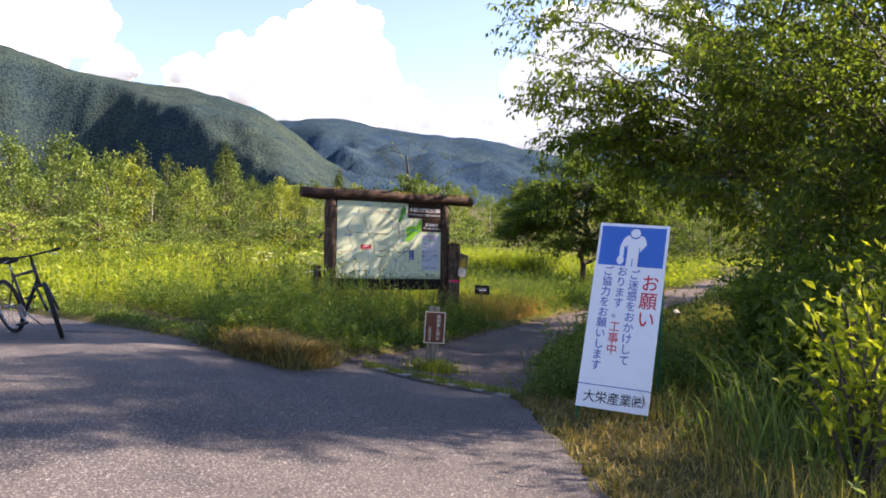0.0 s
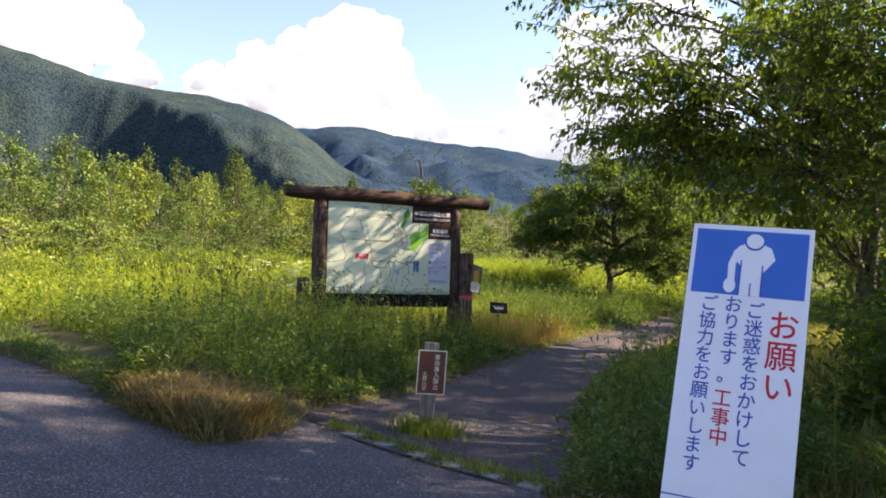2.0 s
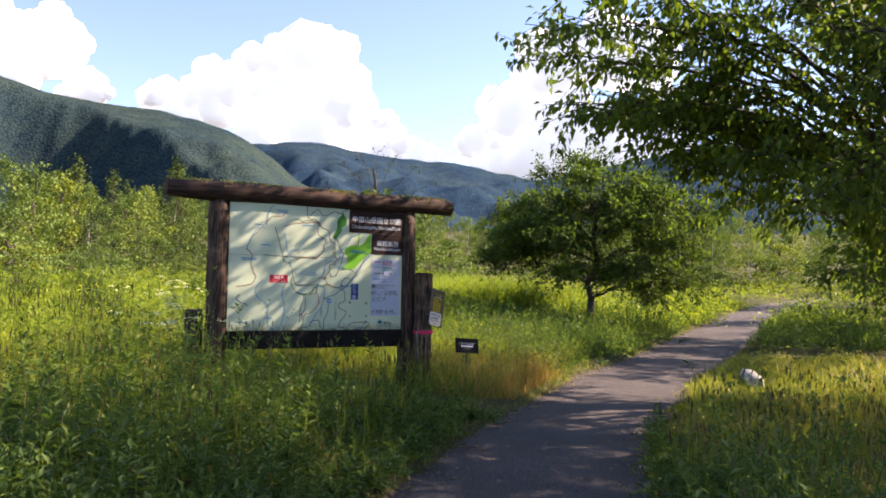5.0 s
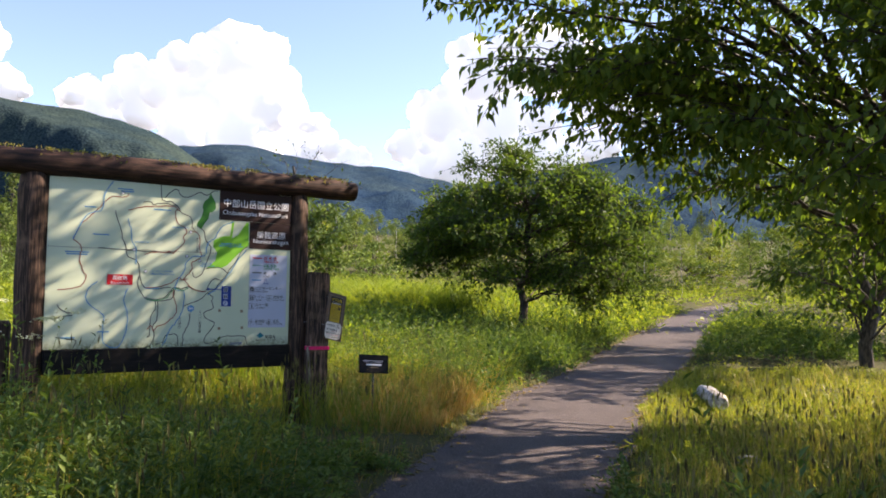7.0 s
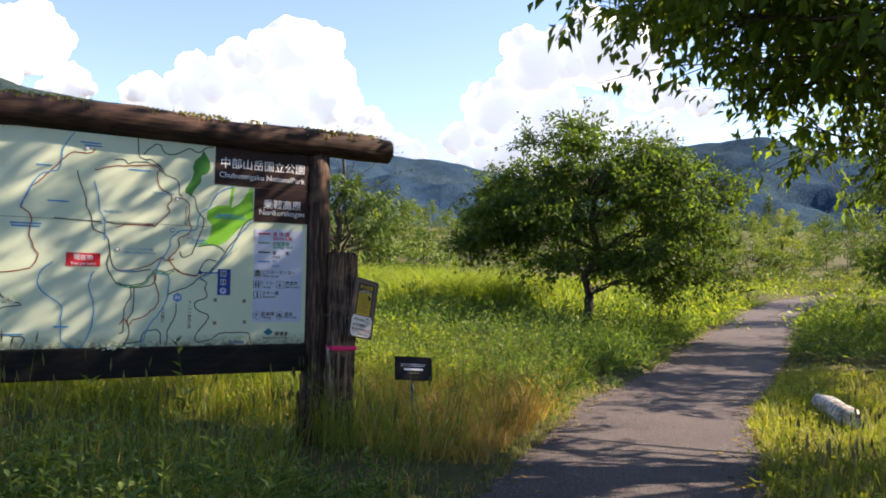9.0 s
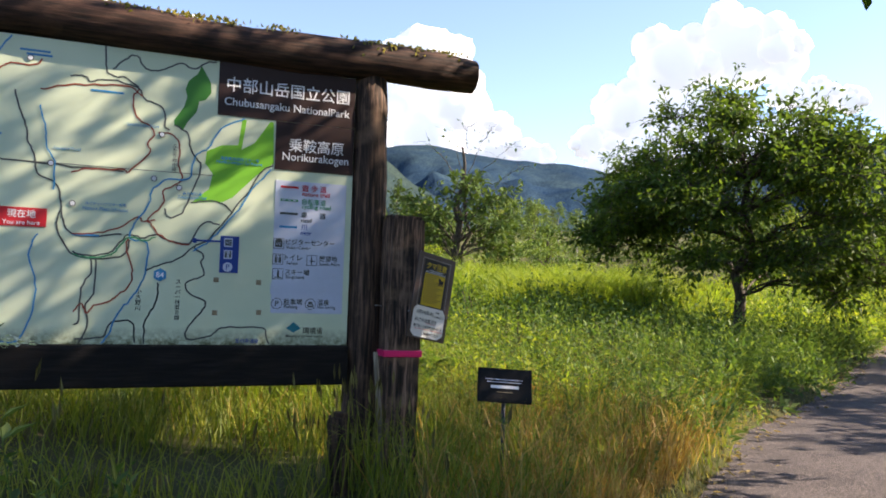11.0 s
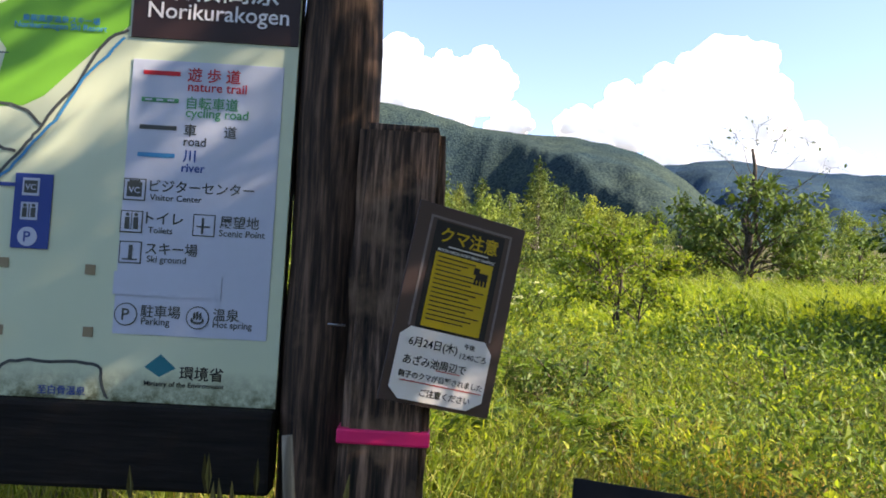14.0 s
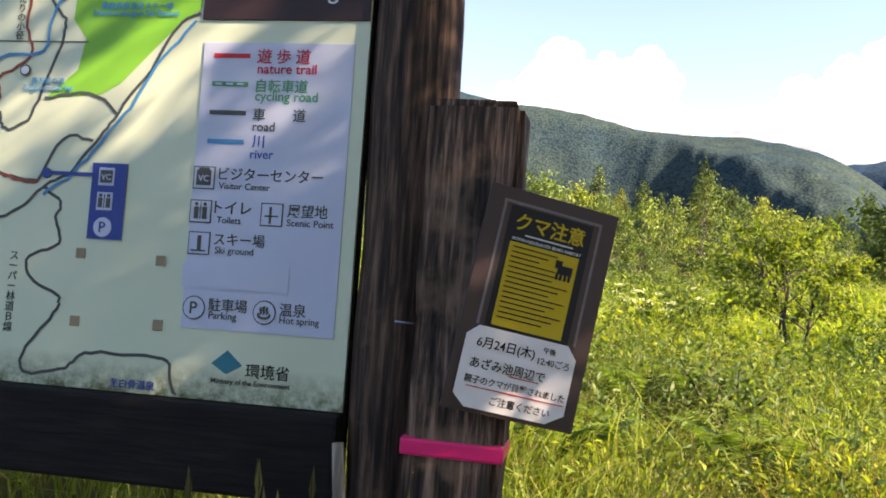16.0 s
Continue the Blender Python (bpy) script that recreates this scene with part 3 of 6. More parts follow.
title_2 = part("title_panel", box(bmesh.new(), -0.463, -0.006, -0.004, 0.004, 1.886, 2.16, 0.001), BROWN, board, "dark brown panel with white lettering")
legend = part("legend_panel", box(bmesh.new(), -0.452, -0.04, -0.0025, 0.003, 1.075, 1.826, 0.001), LEGEND, board, "pale lilac legend panel")
for cx, text, z, w, s in ((-0.392, "中部山岳国立公園", 2.34, 0.7, 0.09), (-0.395, "Chubusangaku NationalPark", 2.236, 0.715, 0.05), (-0.226, "乗鞍高原", 2.033, 0.32, 0.08), (-0.228, "Norikurakogen", 1.958, 0.385, 0.05)):
    lettering(text, s, WHITE, title_1 if z > 2.16 else title_2, at(cx, -0.0055, z), w)
LEG = (
    ("遊 歩 道", -0.229, 1.79, 0.144, RED), ("nature trail", -0.218, 1.757, 0.160, RED), ("自転車道", -0.228, 1.712, 0.140, CYCLE), ("cycling road", -0.214, 1.681, 0.170, CYCLE),
    ("車　　道", -0.229, 1.636, 0.143, GREYLINE), ("road", -0.269, 1.605, 0.060, GREYLINE), ("川", -0.281, 1.565, 0.033, TEXTBLUE), ("river", -0.268, 1.532, 0.063, TEXTBLUE),
    ("ビジターセンター", -0.240, 1.479, 0.282, GREYLINE), ("Visitor Center", -0.309, 1.447, 0.140, GREYLINE), ("トイレ", -0.335, 1.391, 0.100, GREYLINE), ("Toilets", -0.344, 1.358, 0.066, GREYLINE),
    ("展望地", -0.133, 1.390, 0.106, GREYLINE), ("Scenic Point", -0.124, 1.360, 0.124, GREYLINE), ("スキー場", -0.310, 1.308, 0.139, GREYLINE), ("Ski ground", -0.322, 1.277, 0.105, GREYLINE),
    ("駐車場", -0.327, 1.139, 0.106, GREYLINE), ("Parking", -0.339, 1.109, 0.076, GREYLINE), ("温泉", -0.152, 1.139, 0.070, GREYLINE), ("Hot spring", -0.133, 1.110, 0.105, GREYLINE))
for text, x, z, w, mat in LEG:
    lettering(text, 0.04, mat, legend, at(x, -0.0035, z), w)
for text, x, z, w, mat in (("環境省", -0.207, 0.978, 0.117, BLACK), ("Ministry of the Environment", -0.251, 0.945, 0.213, BLACK), ("至白骨温泉", -0.574, 0.918, 0.126, DARKBLUE)):
    lettering(text, 0.04, mat, board, at(x, -0.0012, z), w)
for text, x, z, w, mat in (("Norikurakogen Ski Resort", -0.655, 1.9, 0.25, CYAN), ("乗鞍高原温泉スキー場", -0.655, 1.922, 0.21, CYAN), ("Zengoronotaki Fall", -0.9, 1.69, 0.15, CYAN), ("善五郎の滝", -0.9, 1.712, 0.1, CYAN),
                           ("Nature Plaza Ichinose", -1.33, 1.6, 0.22, CYAN), ("ネイチャープラザー乗鞍", -1.33, 1.625, 0.2, CYAN), ("Ushidomeike Pond", -1.17, 2.06, 0.16, CYAN), ("Azamiike Pond", -1.53, 1.9, 0.13, CYAN)):
    lettering(text, 0.03, mat, board, at(x, -0.003, z), w)
for text, x, z, hgt in (("小大野川", -1.149, 1.13, 0.03), ("スーパー林道Ｂ線", -0.951, 1.135, 0.028), ("ふたりの小径", -1.0, 1.9, 0.026)):
    lettering(text, hgt, GREYLINE, board, at(x, -0.0012, z), vertical=True)


def plate_disc(name, x, z, r, mat, y=-0.0035, sides=24):
    bm = bmesh.new()
    bmesh.ops.create_cone(bm, cap_ends=True, segments=sides, radius1=r, radius2=r, depth=0.0016)
    bmesh.ops.transform(bm, verts=bm.verts, matrix=at(x, y, z))
    return part(name, bm, mat, board)


def bar(name, x0, x1, z0, z1, mat, y=-0.003, parent=None):
    return part(name, box(bmesh.new(), x0, x1, y - 0.0008, y + 0.0008, z0, z1), mat, parent or board)


for x0, z, mat in ((-0.421, 1.79, RED), (-0.421, 1.715, CYCLE), (-0.421, 1.639, GREYLINE), (-0.421, 1.563, CYAN)):
    bar("legend_line", x0, x0 + 0.1, z - 0.006, z + 0.006, mat, parent=legend)
for k in range(3):
    bar("legend_dash", -0.411 + 0.03 * k, -0.393 + 0.03 * k, 1.7125, 1.7175, LEGEND, -0.0046)
for x, z in ((-0.421, 1.466), (-0.423, 1.378), (-0.228, 1.378), (-0.42, 1.295)):
    bar("icon_frame", x - 0.03, x + 0.03, z - 0.03, z + 0.03, GREYLINE)
    bar("icon_ground", x - 0.027, x + 0.027, z - 0.027, z + 0.027, LEGEND, -0.0042)
bar("icon", -0.441, -0.401, 1.446, 1.486, GREYLINE, -0.0056)
lettering("VC", 0.024, LEGEND, board, at(-0.421, -0.0068, 1.464), 0.03, "icon_letters")
for x in (-0.434, -0.411):          # the toilet and viewpoint pictograms
    bar("icon_figure", x - 0.006, x + 0.006, 1.358, 1.39, GREYLINE, -0.0056)
    plate_disc("icon_head", x, 1.397, 0.005, GREYLINE, -0.0056, 10)
bar("icon_rule", -0.4235, -0.4215, 1.357, 1.402, GREYLINE, -0.0056)
bar("icon_roof", -0.436, -0.406, 1.486, 1.492, GREYLINE, -0.0056)
bar("icon_rail", -0.246, -0.21, 1.372, 1.376, GREYLINE, -0.0056)
bar("icon_rail", -0.234, -0.228, 1.355, 1.398, GREYLINE, -0.0056)
bar("icon_slope", -0.44, -0.4, 1.274, 1.278, GREYLINE, -0.0056)
bar("icon_skier", -0.424, -0.414, 1.278, 1.315, GREYLINE, -0.0056)
for x in (-0.419, -0.227):
    plate_disc("icon_ring", x, 1.128, 0.031, GREYLINE)
    plate_disc("icon_ground", x, 1.128, 0.028, LEGEND, -0.0045)
lettering("P", 0.045, GREYLINE, board, at(-0.419, -0.0062, 1.128), 0.02, "icon_letters")
lettering("♨", 0.05, GREYLINE, board, at(-0.227, -0.0062, 1.128), 0.036, "icon_letters")
bar("blank_sticker", -0.458, -0.169, 1.18, 1.243, LEGEND, -0.0045)
for x, z in ((-0.754, 1.25), (-0.523, 1.243), (-0.754, 1.07), (-0.516, 1.076)):
    bar("tape_scrap", x - 0.014, x + 0.013, z - 0.014, z + 0.013, TAPEBROWN, -0.0015)
bar("label_bar", -0.741, -0.64, 1.29, 1.493, DARKBLUE)
for z in (1.457, 1.391):
    bar("label_icon", -0.72, -0.675, z - 0.024, z + 0.024, LEGEND, -0.0045)
bar("label_sign", -0.715, -0.68, 1.44, 1.474, GREYLINE, -0.0058)
lettering("VC", 0.022, LEGEND, board, at(-0.6975, -0.0072, 1.456), 0.028, "icon_letters")
for x in (-0.709, -0.686):
    bar("label_figure", x - 0.006, x + 0.006, 1.374, 1.4, GREYLINE, -0.0058)
    plate_disc("label_head", x, 1.406, 0.005, GREYLINE, -0.0058, 10)
bar("label_rule", -0.6985, -0.6965, 1.373, 1.41, GREYLINE, -0.0058)
plate_disc("label_icon", -0.697, 1.322, 0.026, LEGEND, -0.0045)
lettering("P", 0.04, DARKBLUE, board, at(-0.697, -0.0062, 1.322), 0.018, "icon_letters")
bar("label_pointer", -0.87, -0.735, 1.456, 1.466, DARKBLUE)
plate_disc("label_dot", -0.876, 1.46, 0.014, DARKBLUE)
bar("here_label", -1.835, -1.605, 1.488, 1.584, RED)
lettering("現在地", 0.04, WHITE, board, at(-1.72, -0.005, 1.553), 0.13)
lettering("You are here", 0.03, WHITE, board, at(-1.72, -0.005, 1.508), 0.17)
for x, z, w in ((-1.7, 2.39, 0.14), (-1.68, 2.37, 0.12), (-2.1, 1.78, 0.2), (-2.1, 1.76, 0.18), (-1.9, 1.95, 0.14), (-1.35, 2.22, 0.16), (-1.42, 1.46, 0.13), (-2.0, 2.2, 0.1), (-1.85, 1.05, 0.1), (-2.15, 1.0, 0.12)):
    bar("small_caption", x - w / 2, x + w / 2, z - 0.005, z + 0.005, CYAN, -0.0012)
for x, z in ((-1.07, 2.02), (-1.72, 2.35), (-0.97, 1.74), (-1.1, 1.78), (-1.6, 1.82), (-1.49, 1.62)):
    plate_disc("map_marker", x, z, 0.016, GREYLINE, -0.0042, 16)
    plate_disc("map_marker_centre", x, z, 0.012, WHITE, -0.0052, 16)
plate_disc("route_number", -1.046, 1.267, 0.036, CYAN, -0.003, 6)
lettering("84", 0.04, WHITE, board, at(-1.046, -0.005, 1.267), 0.04)
bm = bmesh.new()                    # the emblem beside the ministry's name
bm.faces.new([bm.verts.new((x, -0.0016, z)) for x, z in ((-0.36, 0.99), (-0.318, 0.965), (-0.276, 0.99), (-0.318, 1.026))])
part("emblem", bm, TEAL, board)
bar("sheet_joint", -2.35, -0.79, 1.82, 1.823, GREYLINE, -0.0008)


def route(points, mat, width, seed, y):
    """A printed line through a few points, with small bends of its own."""
    rng = random.Random(seed)
    pts = [Vector((a, b)) for a, b in points]
    fine = []
    for i in range(len(pts) - 1):
        p0, p1, p2, p3 = pts[max(i - 1, 0)], pts[i], pts[i + 1], pts[min(i + 2, len(pts) - 1)]
        for k in range(5):
            t = k / 5
            c = 0.5 * (2 * p1 + (p2 - p0) * t + (2 * p0 - 5 * p1 + 4 * p2 - p3) * t * t + (3 * p1 - p0 - 3 * p2 + p3) * t ** 3)
            fine.append(c + Vector((rng.uniform(-1, 1), rng.uniform(-1, 1))) * 0.004)
    fine.append(pts[-1])
    b = bmesh.new()
    prev = None
    for i, p in enumerate(fine):
        d = (fine[min(i + 1, len(fine) - 1)] - fine[max(i - 1, 0)]).normalized() * width / 2
        pair = [b.verts.new((min(max(q.x, -2.34), -0.01), y, max(q.y, 0.9))) for q in (p + Vector((-d.y, d.x)), p - Vector((-d.y, d.x)))]
        if prev:
            b.faces.new((prev[0], prev[1], pair[1], pair[0]))
        prev = pair
    return part("printed_route", b, mat, board)


# Roads, trails, rivers and the cycle way printed on the map
route([(-1.37, 2.477), (-1.362, 2.339), (-1.326, 2.305), (-1.266, 2.303), (-1.194, 2.255), (-1.165, 2.202), (-1.086, 2.173), (-1.056, 2.119), (-1.062, 2.072), (-1.035, 2.046)], GREYLINE, 0.0085, 0, -0.0011)
route([(-1.328, 2.342), (-1.272, 2.405), (-1.214, 2.43), (-1.167, 2.37), (-1.089, 2.369), (-0.996, 2.418), (-0.915, 2.399), (-0.856, 2.443), (-0.803, 2.449)], GREYLINE, 0.0085, 1, -0.00112)
route([(-1.534, 2.282), (-1.468, 2.29), (-1.433, 2.266), (-1.333, 2.286), (-1.194, 2.255)], GREYLINE, 0.0085, 2, -0.00114)
route([(-1.194, 2.251), (-1.225, 2.195), (-1.202, 2.105), (-1.131, 2.056), (-1.111, 2.017), (-1.142, 1.961), (-1.131, 1.916), (-1.227, 1.805), (-1.253, 1.812), (-1.405, 1.808), (-1.503, 1.781)], TRAIL, 0.008, 3, -0.00186)
route([(-1.086, 2.032), (-1.007, 2.021), (-0.977, 1.958), (-0.98, 1.864), (-0.961, 1.781), (-1.049, 1.717), (-1.045, 1.652), (-1.118, 1.563), (-1.098, 1.527), (-1.061, 1.483), (-0.972, 1.442), (-0.901, 1.437)], TRAIL, 0.008, 4, -0.00188)
route([(-1.01, 2.077), (-0.938, 2.037), (-0.914, 1.945), (-0.866, 1.883), (-0.871, 1.816), (-0.916, 1.681), (-0.963, 1.593), (-1.024, 1.579), (-1.035, 1.625)], GREYLINE, 0.0085, 5, -0.0012)
route([(-0.641, 2.152), (-0.763, 2.082), (-0.827, 1.972), (-0.895, 1.918), (-0.923, 1.793), (-1.027, 1.784), (-1.11, 1.712), (-1.114, 1.647), (-1.177, 1.549), (-1.205, 1.454), (-1.118, 1.432), (-1.119, 1.293), (-1.14, 1.218), (-1.178, 1.142), (-1.241, 1.065), (-1.285, 0.952), (-1.338, 0.859)], CYAN, 0.008, 6, -0.00272)
route([(-0.471, 1.908), (-0.532, 1.864), (-0.599, 1.753), (-0.682, 1.632), (-0.731, 1.562), (-0.814, 1.462), (-0.891, 1.419), (-0.949, 1.359), (-1.06, 1.315), (-1.118, 1.284)], GREYLINE, 0.0085, 7, -0.00124)
route([(-0.478, 1.879), (-0.564, 1.785), (-0.646, 1.645), (-0.714, 1.564), (-0.797, 1.463), (-0.881, 1.401)], CYAN, 0.008, 8, -0.00276)
route([(-1.478, 1.372), (-1.427, 1.357), (-1.327, 1.363), (-1.278, 1.394), (-1.215, 1.472), (-1.137, 1.459), (-1.078, 1.482), (-1.007, 1.449), (-0.901, 1.437)], GREYLINE, 0.0085, 9, -0.00128)
route([(-1.477, 1.361), (-1.427, 1.346), (-1.326, 1.352), (-1.274, 1.381), (-1.211, 1.459), (-1.136, 1.446), (-1.077, 1.469)], CYCLE, 0.008, 10, -0.0035)
route([(-1.484, 1.463), (-1.384, 1.47), (-1.268, 1.505), (-1.17, 1.568), (-1.151, 1.551), (-1.083, 1.556)], TRAIL, 0.008, 11, -0.00202)
route([(-1.214, 1.454), (-1.219, 1.398), (-1.188, 1.307), (-1.191, 1.215), (-1.247, 1.156), (-1.295, 1.117), (-1.361, 1.095), (-1.392, 1.057), (-1.42, 1.102), (-1.459, 1.063)], TRAIL, 0.008, 12, -0.00204)
route([(-0.883, 1.42), (-0.828, 1.386), (-0.838, 1.329), (-0.821, 1.273), (-0.906, 1.231), (-0.894, 1.175), (-0.812, 1.133), (-0.818, 1.085), (-0.899, 0.969), (-0.879, 0.923), (-0.766, 0.947), (-0.715, 0.986), (-0.589, 0.992), (-0.48, 0.987), (-0.468, 0.93), (-0.437, 0.884)], GREYLINE, 0.0085, 13, -0.00136)
route([(-1.054, 1.222), (-1.057, 1.129), (-1.103, 1.034), (-1.115, 0.96), (-1.109, 0.858)], GREYLINE, 0.0085, 14, -0.00138)
route([(-1.451, 0.927), (-1.317, 0.933), (-1.28, 1.008), (-1.178, 1.012), (-1.155, 0.903)], GREYLINE, 0.0085, 15, -0.0014)
route([(-1.393, 1.35), (-1.381, 1.277), (-1.425, 1.183), (-1.431, 1.019), (-1.455, 1.0)], GREYLINE, 0.0085, 16, -0.00142)
route([(-0.906, 1.663), (-0.774, 1.682), (-0.681, 1.623)], GREYLINE, 0.0085, 17, -0.00144)
route([(-0.901, 1.437), (-0.838, 1.555), (-0.749, 1.552)], GREYLINE, 0.0085, 18, -0.00146)
route([(-1.81, 2.451), (-1.878, 2.334), (-1.901, 2.183), (-2.021, 2.13), (-2.115, 1.961), (-2.138, 1.892)], CYAN, 0.008, 19, -0.00298)
route([(-2.138, 1.892), (-2.08, 2.031), (-2.021, 2.09), (-1.925, 2.194), (-1.828, 2.305), (-1.704, 2.313), (-1.666, 2.351)], TRAIL, 0.008, 20, -0.0022)
route([(-2.138, 1.892), (-2.066, 1.83), (-2.078, 1.722), (-2.041, 1.603), (-2.017, 1.563), (-2.064, 1.466), (-2.252, 1.431)], TRAIL, 0.008, 21, -0.00222)
route([(-1.778, 2.182), (-1.764, 2.101), (-1.726, 2.008), (-1.712, 1.926), (-1.673, 1.846), (-1.66, 1.763), (-1.569, 1.713), (-1.542, 1.602), (-1.514, 1.49), (-1.435, 1.451), (-1.247, 1.473)], GREYLINE, 0.0085, 22, -0.00154)
route([(-1.542, 1.602), (-1.553, 1.488), (-1.46, 1.35), (-1.245, 1.357), (-1.205, 1.445)], GREYLINE, 0.0085, 23, -0.00156)
route([(-1.664, 2.111), (-1.637, 2.016), (-1.623, 1.906), (-1.583, 1.825), (-1.582, 1.684)], CYAN, 0.008, 24, -0.00308)
route([(-1.665, 2.194), (-1.524, 2.236), (-1.446, 2.244), (-1.259, 2.264), (-1.176, 2.215)], TRAIL, 0.008, 25, -0.0023)
route([(-1.643, 1.456), (-1.68, 1.343), (-1.64, 1.203), (-1.651, 1.033), (-1.726, 0.906), (-1.84, 0.948), (-1.854, 1.087), (-1.855, 1.198), (-2.003, 1.332), (-1.992, 1.442), (-1.919, 1.513)], CYAN, 0.008, 26, -0.00312)
route([(-2.251, 1.297), (-2.204, 1.245), (-2.11, 1.207), (-2.204, 1.191), (-2.25, 1.177)], GREYLINE, 0.0085, 27, -0.00164)
route([(-2.249, 1.007), (-2.156, 0.989), (-2.08, 0.97), (-2.108, 0.893)], GREYLINE, 0.0085, 28, -0.00166)
route([(-1.366, 1.338), (-1.364, 1.18), (-1.403, 1.092), (-1.388, 1.006), (-1.427, 0.89)], GREYLINE, 0.0085, 29, -0.00168)
route([(-1.922, 1.828), (-1.57, 1.812), (-1.252, 1.805)], GREYLINE, 0.0085, 30, -0.0017)
for pts, mat in (([(-0.476, 2.149), (-0.468, 1.918), (-0.558, 1.843), (-0.686, 1.708), (-0.738, 1.679), (-0.906, 1.663), (-0.814, 1.745), (-0.798, 1.832), (-0.84, 1.885), (-0.835, 1.952), (-0.757, 1.993), (-0.668, 2.002), (-0.65, 2.151), (-0.626, 2.149), (-0.648, 1.979), (-0.578, 2.023), (-0.495, 2.153)], GREENMAP),
                 ([(-0.881, 2.421), (-0.855, 2.377), (-0.828, 2.332), (-0.824, 2.276), (-0.852, 2.235), (-0.887, 2.222), (-0.896, 2.164), (-0.942, 2.103), (-0.965, 2.053), (-1.01, 2.083), (-1.012, 2.105), (-0.964, 2.185), (-0.95, 2.243), (-0.961, 2.28), (-0.946, 2.329), (-0.901, 2.372)], DKGREENMAP)):
    bm = bmesh.new()
    bm.faces.new([bm.verts.new((x, -0.0006, z)) for x, z in pts])
    part("printed_wood" if mat is DKGREENMAP else "printed_ski_run", bm, mat, board)


rngm = np.random.default_rng(31)
n = 1500                            # lichen and moss along the top of the log
mx, ma = rngm.uniform(-3.08, 0.7, n), rngm.normal(0, 0.5, n)
mx = mx[np.sin(mx * 5.1) + np.sin(mx * 13.7 + 1) + rngm.normal(0, 0.6, n) > -0.2]
ma = ma[:len(mx)]
mp = np.stack([mx, 0.03 + 0.117 * np.sin(ma), 2.578 + 0.117 * np.cos(ma)], 1)
np_mesh("moss", *leaves(mp, rngm.normal(0, 0.5, (len(mp), 3)) + [[0, 0, 0.6]], rngm.normal(0, 1, (len(mp), 3)), 0.03, 0.018), VERGE, board)["label"] = "pale moss on the log"


# Posts beside the board
def cut_post(name, label, x, y, w, d, top, mat, m=BOARD, lean=0.0):
    """A squared post with a chamfered, split top."""
    t = thing(name, label, "post", m @ pose(x, y, 0, 0, lean, 0))
    bm = box(bmesh.new(), -w / 2, w / 2, -d / 2, d / 2, -0.3, top)
    bmesh.ops.bevel(bm, geom=[e for e in bm.edges], offset=0.022, segments=2, affect="EDGES")
    bmesh.ops.subdivide_edges(bm, edges=[e for e in bm.edges if e.calc_length() > 0.5], cuts=14)
    rng = random.Random(len(label))
    for v in bm.verts:
        v.co += Vector((rng.uniform(-1, 1), rng.uniform(-1, 1), (rng.uniform(-1, 0.3) if v.co.z > top - 0.03 else 0))) * 0.006
    part("shaft", bm, mat, t)
    return t


warn_post = cut_post("notice_post", "weathered dark squared post with a pink tape round it", 0.285, -0.055, 0.225, 0.17, 1.665, WORN, lean=0.6)
part("tape_band", box(bmesh.new(), -0.118, 0.118, -0.091, 0.091, 0.838, 0.876, 0.006), PINK, warn_post, "bright pink plastic tape")
part("metal_nail", tube(bmesh.new(), [(-0.12, -0.02, 1.13), (-0.165, -0.03, 1.132)], 0.003, 6), STEEL, warn_post)
cut_post("short_post", "short dark stub of a post in the grass", -0.1, -0.3, 0.13, 0.12, 0.56, POST)
lp = thing("short_log_post", "short dark round post beside the map board", "post", pose(-2.52, 16.05, 0))
part("shaft", tube(bmesh.new(), [(0, 0, -0.2), (0, 0, 0.5), (0.01, 0, 1.12), (0.01, 0, 1.15)], [0.115, 0.112, 0.108, 0.09], 16, 0.03, 4), POST, lp)

# The bear notice: a tilted laminate with a yellow poster and a handwritten sheet
notice = thing("warning_notice", "tilted dark plate with a yellow bear warning and handwritten sheet", "notice", BOARD @ pose(0.456, -0.156, 1.187, 0, 10.0, 23))
part("plate", box(bmesh.new(), -0.154, 0.154, -0.004, 0.004, -0.25, 0.25, 0.002), PLASTIC, notice)
part("standoff_screw", tube(bmesh.new(), [(-0.11, 0.004, 0.2), (-0.1, 0.075, 0.2)], 0.005, 8), STEEL, notice)
part("standoff_screw", tube(bmesh.new(), [(-0.11, 0.004, -0.1), (-0.1, 0.075, -0.1)], 0.005, 8), STEEL, notice)
for x0, x1, z0, z1 in ((-0.118, -0.112, -0.06, 0.222), (0.112, 0.118, -0.06, 0.222), (-0.112, 0.112, 0.216, 0.222)):
    part("sleeve_seam", box(bmesh.new(), x0, x1, -0.0052, -0.004, z0, z1), SLEEVE, notice, "clear plastic seam")
part("poster", box(bmesh.new(), -0.1, 0.098, -0.0055, -0.004, -0.06, 0.212), BLACK, notice)
part("yellow_field", box(bmesh.new(), -0.086, 0.08, -0.0068, -0.0055, -0.055, 0.133), YELLOW, notice)
lettering("クマ注意", 0.05, YELLOW, notice, at(0.0, -0.0066, 0.18), 0.165, bold=0.014)
bar("print_line", -0.055, 0.06, 0.1505, 0.1535, WHITE, -0.0066, notice)
lettering("MOON-NECKLACED BEARS HABITAT", 0.012, WHITE, notice, at(0.0, -0.0066, 0.1405), 0.165)
for k in range(15):
    z = 0.122 - k * 0.0113
    bar("print_line", -0.078, (0.03 if k < 4 else 0.068) - 0.02 * ((k * 7) % 3), z, z + 0.0026, BLACK, -0.0076, notice)
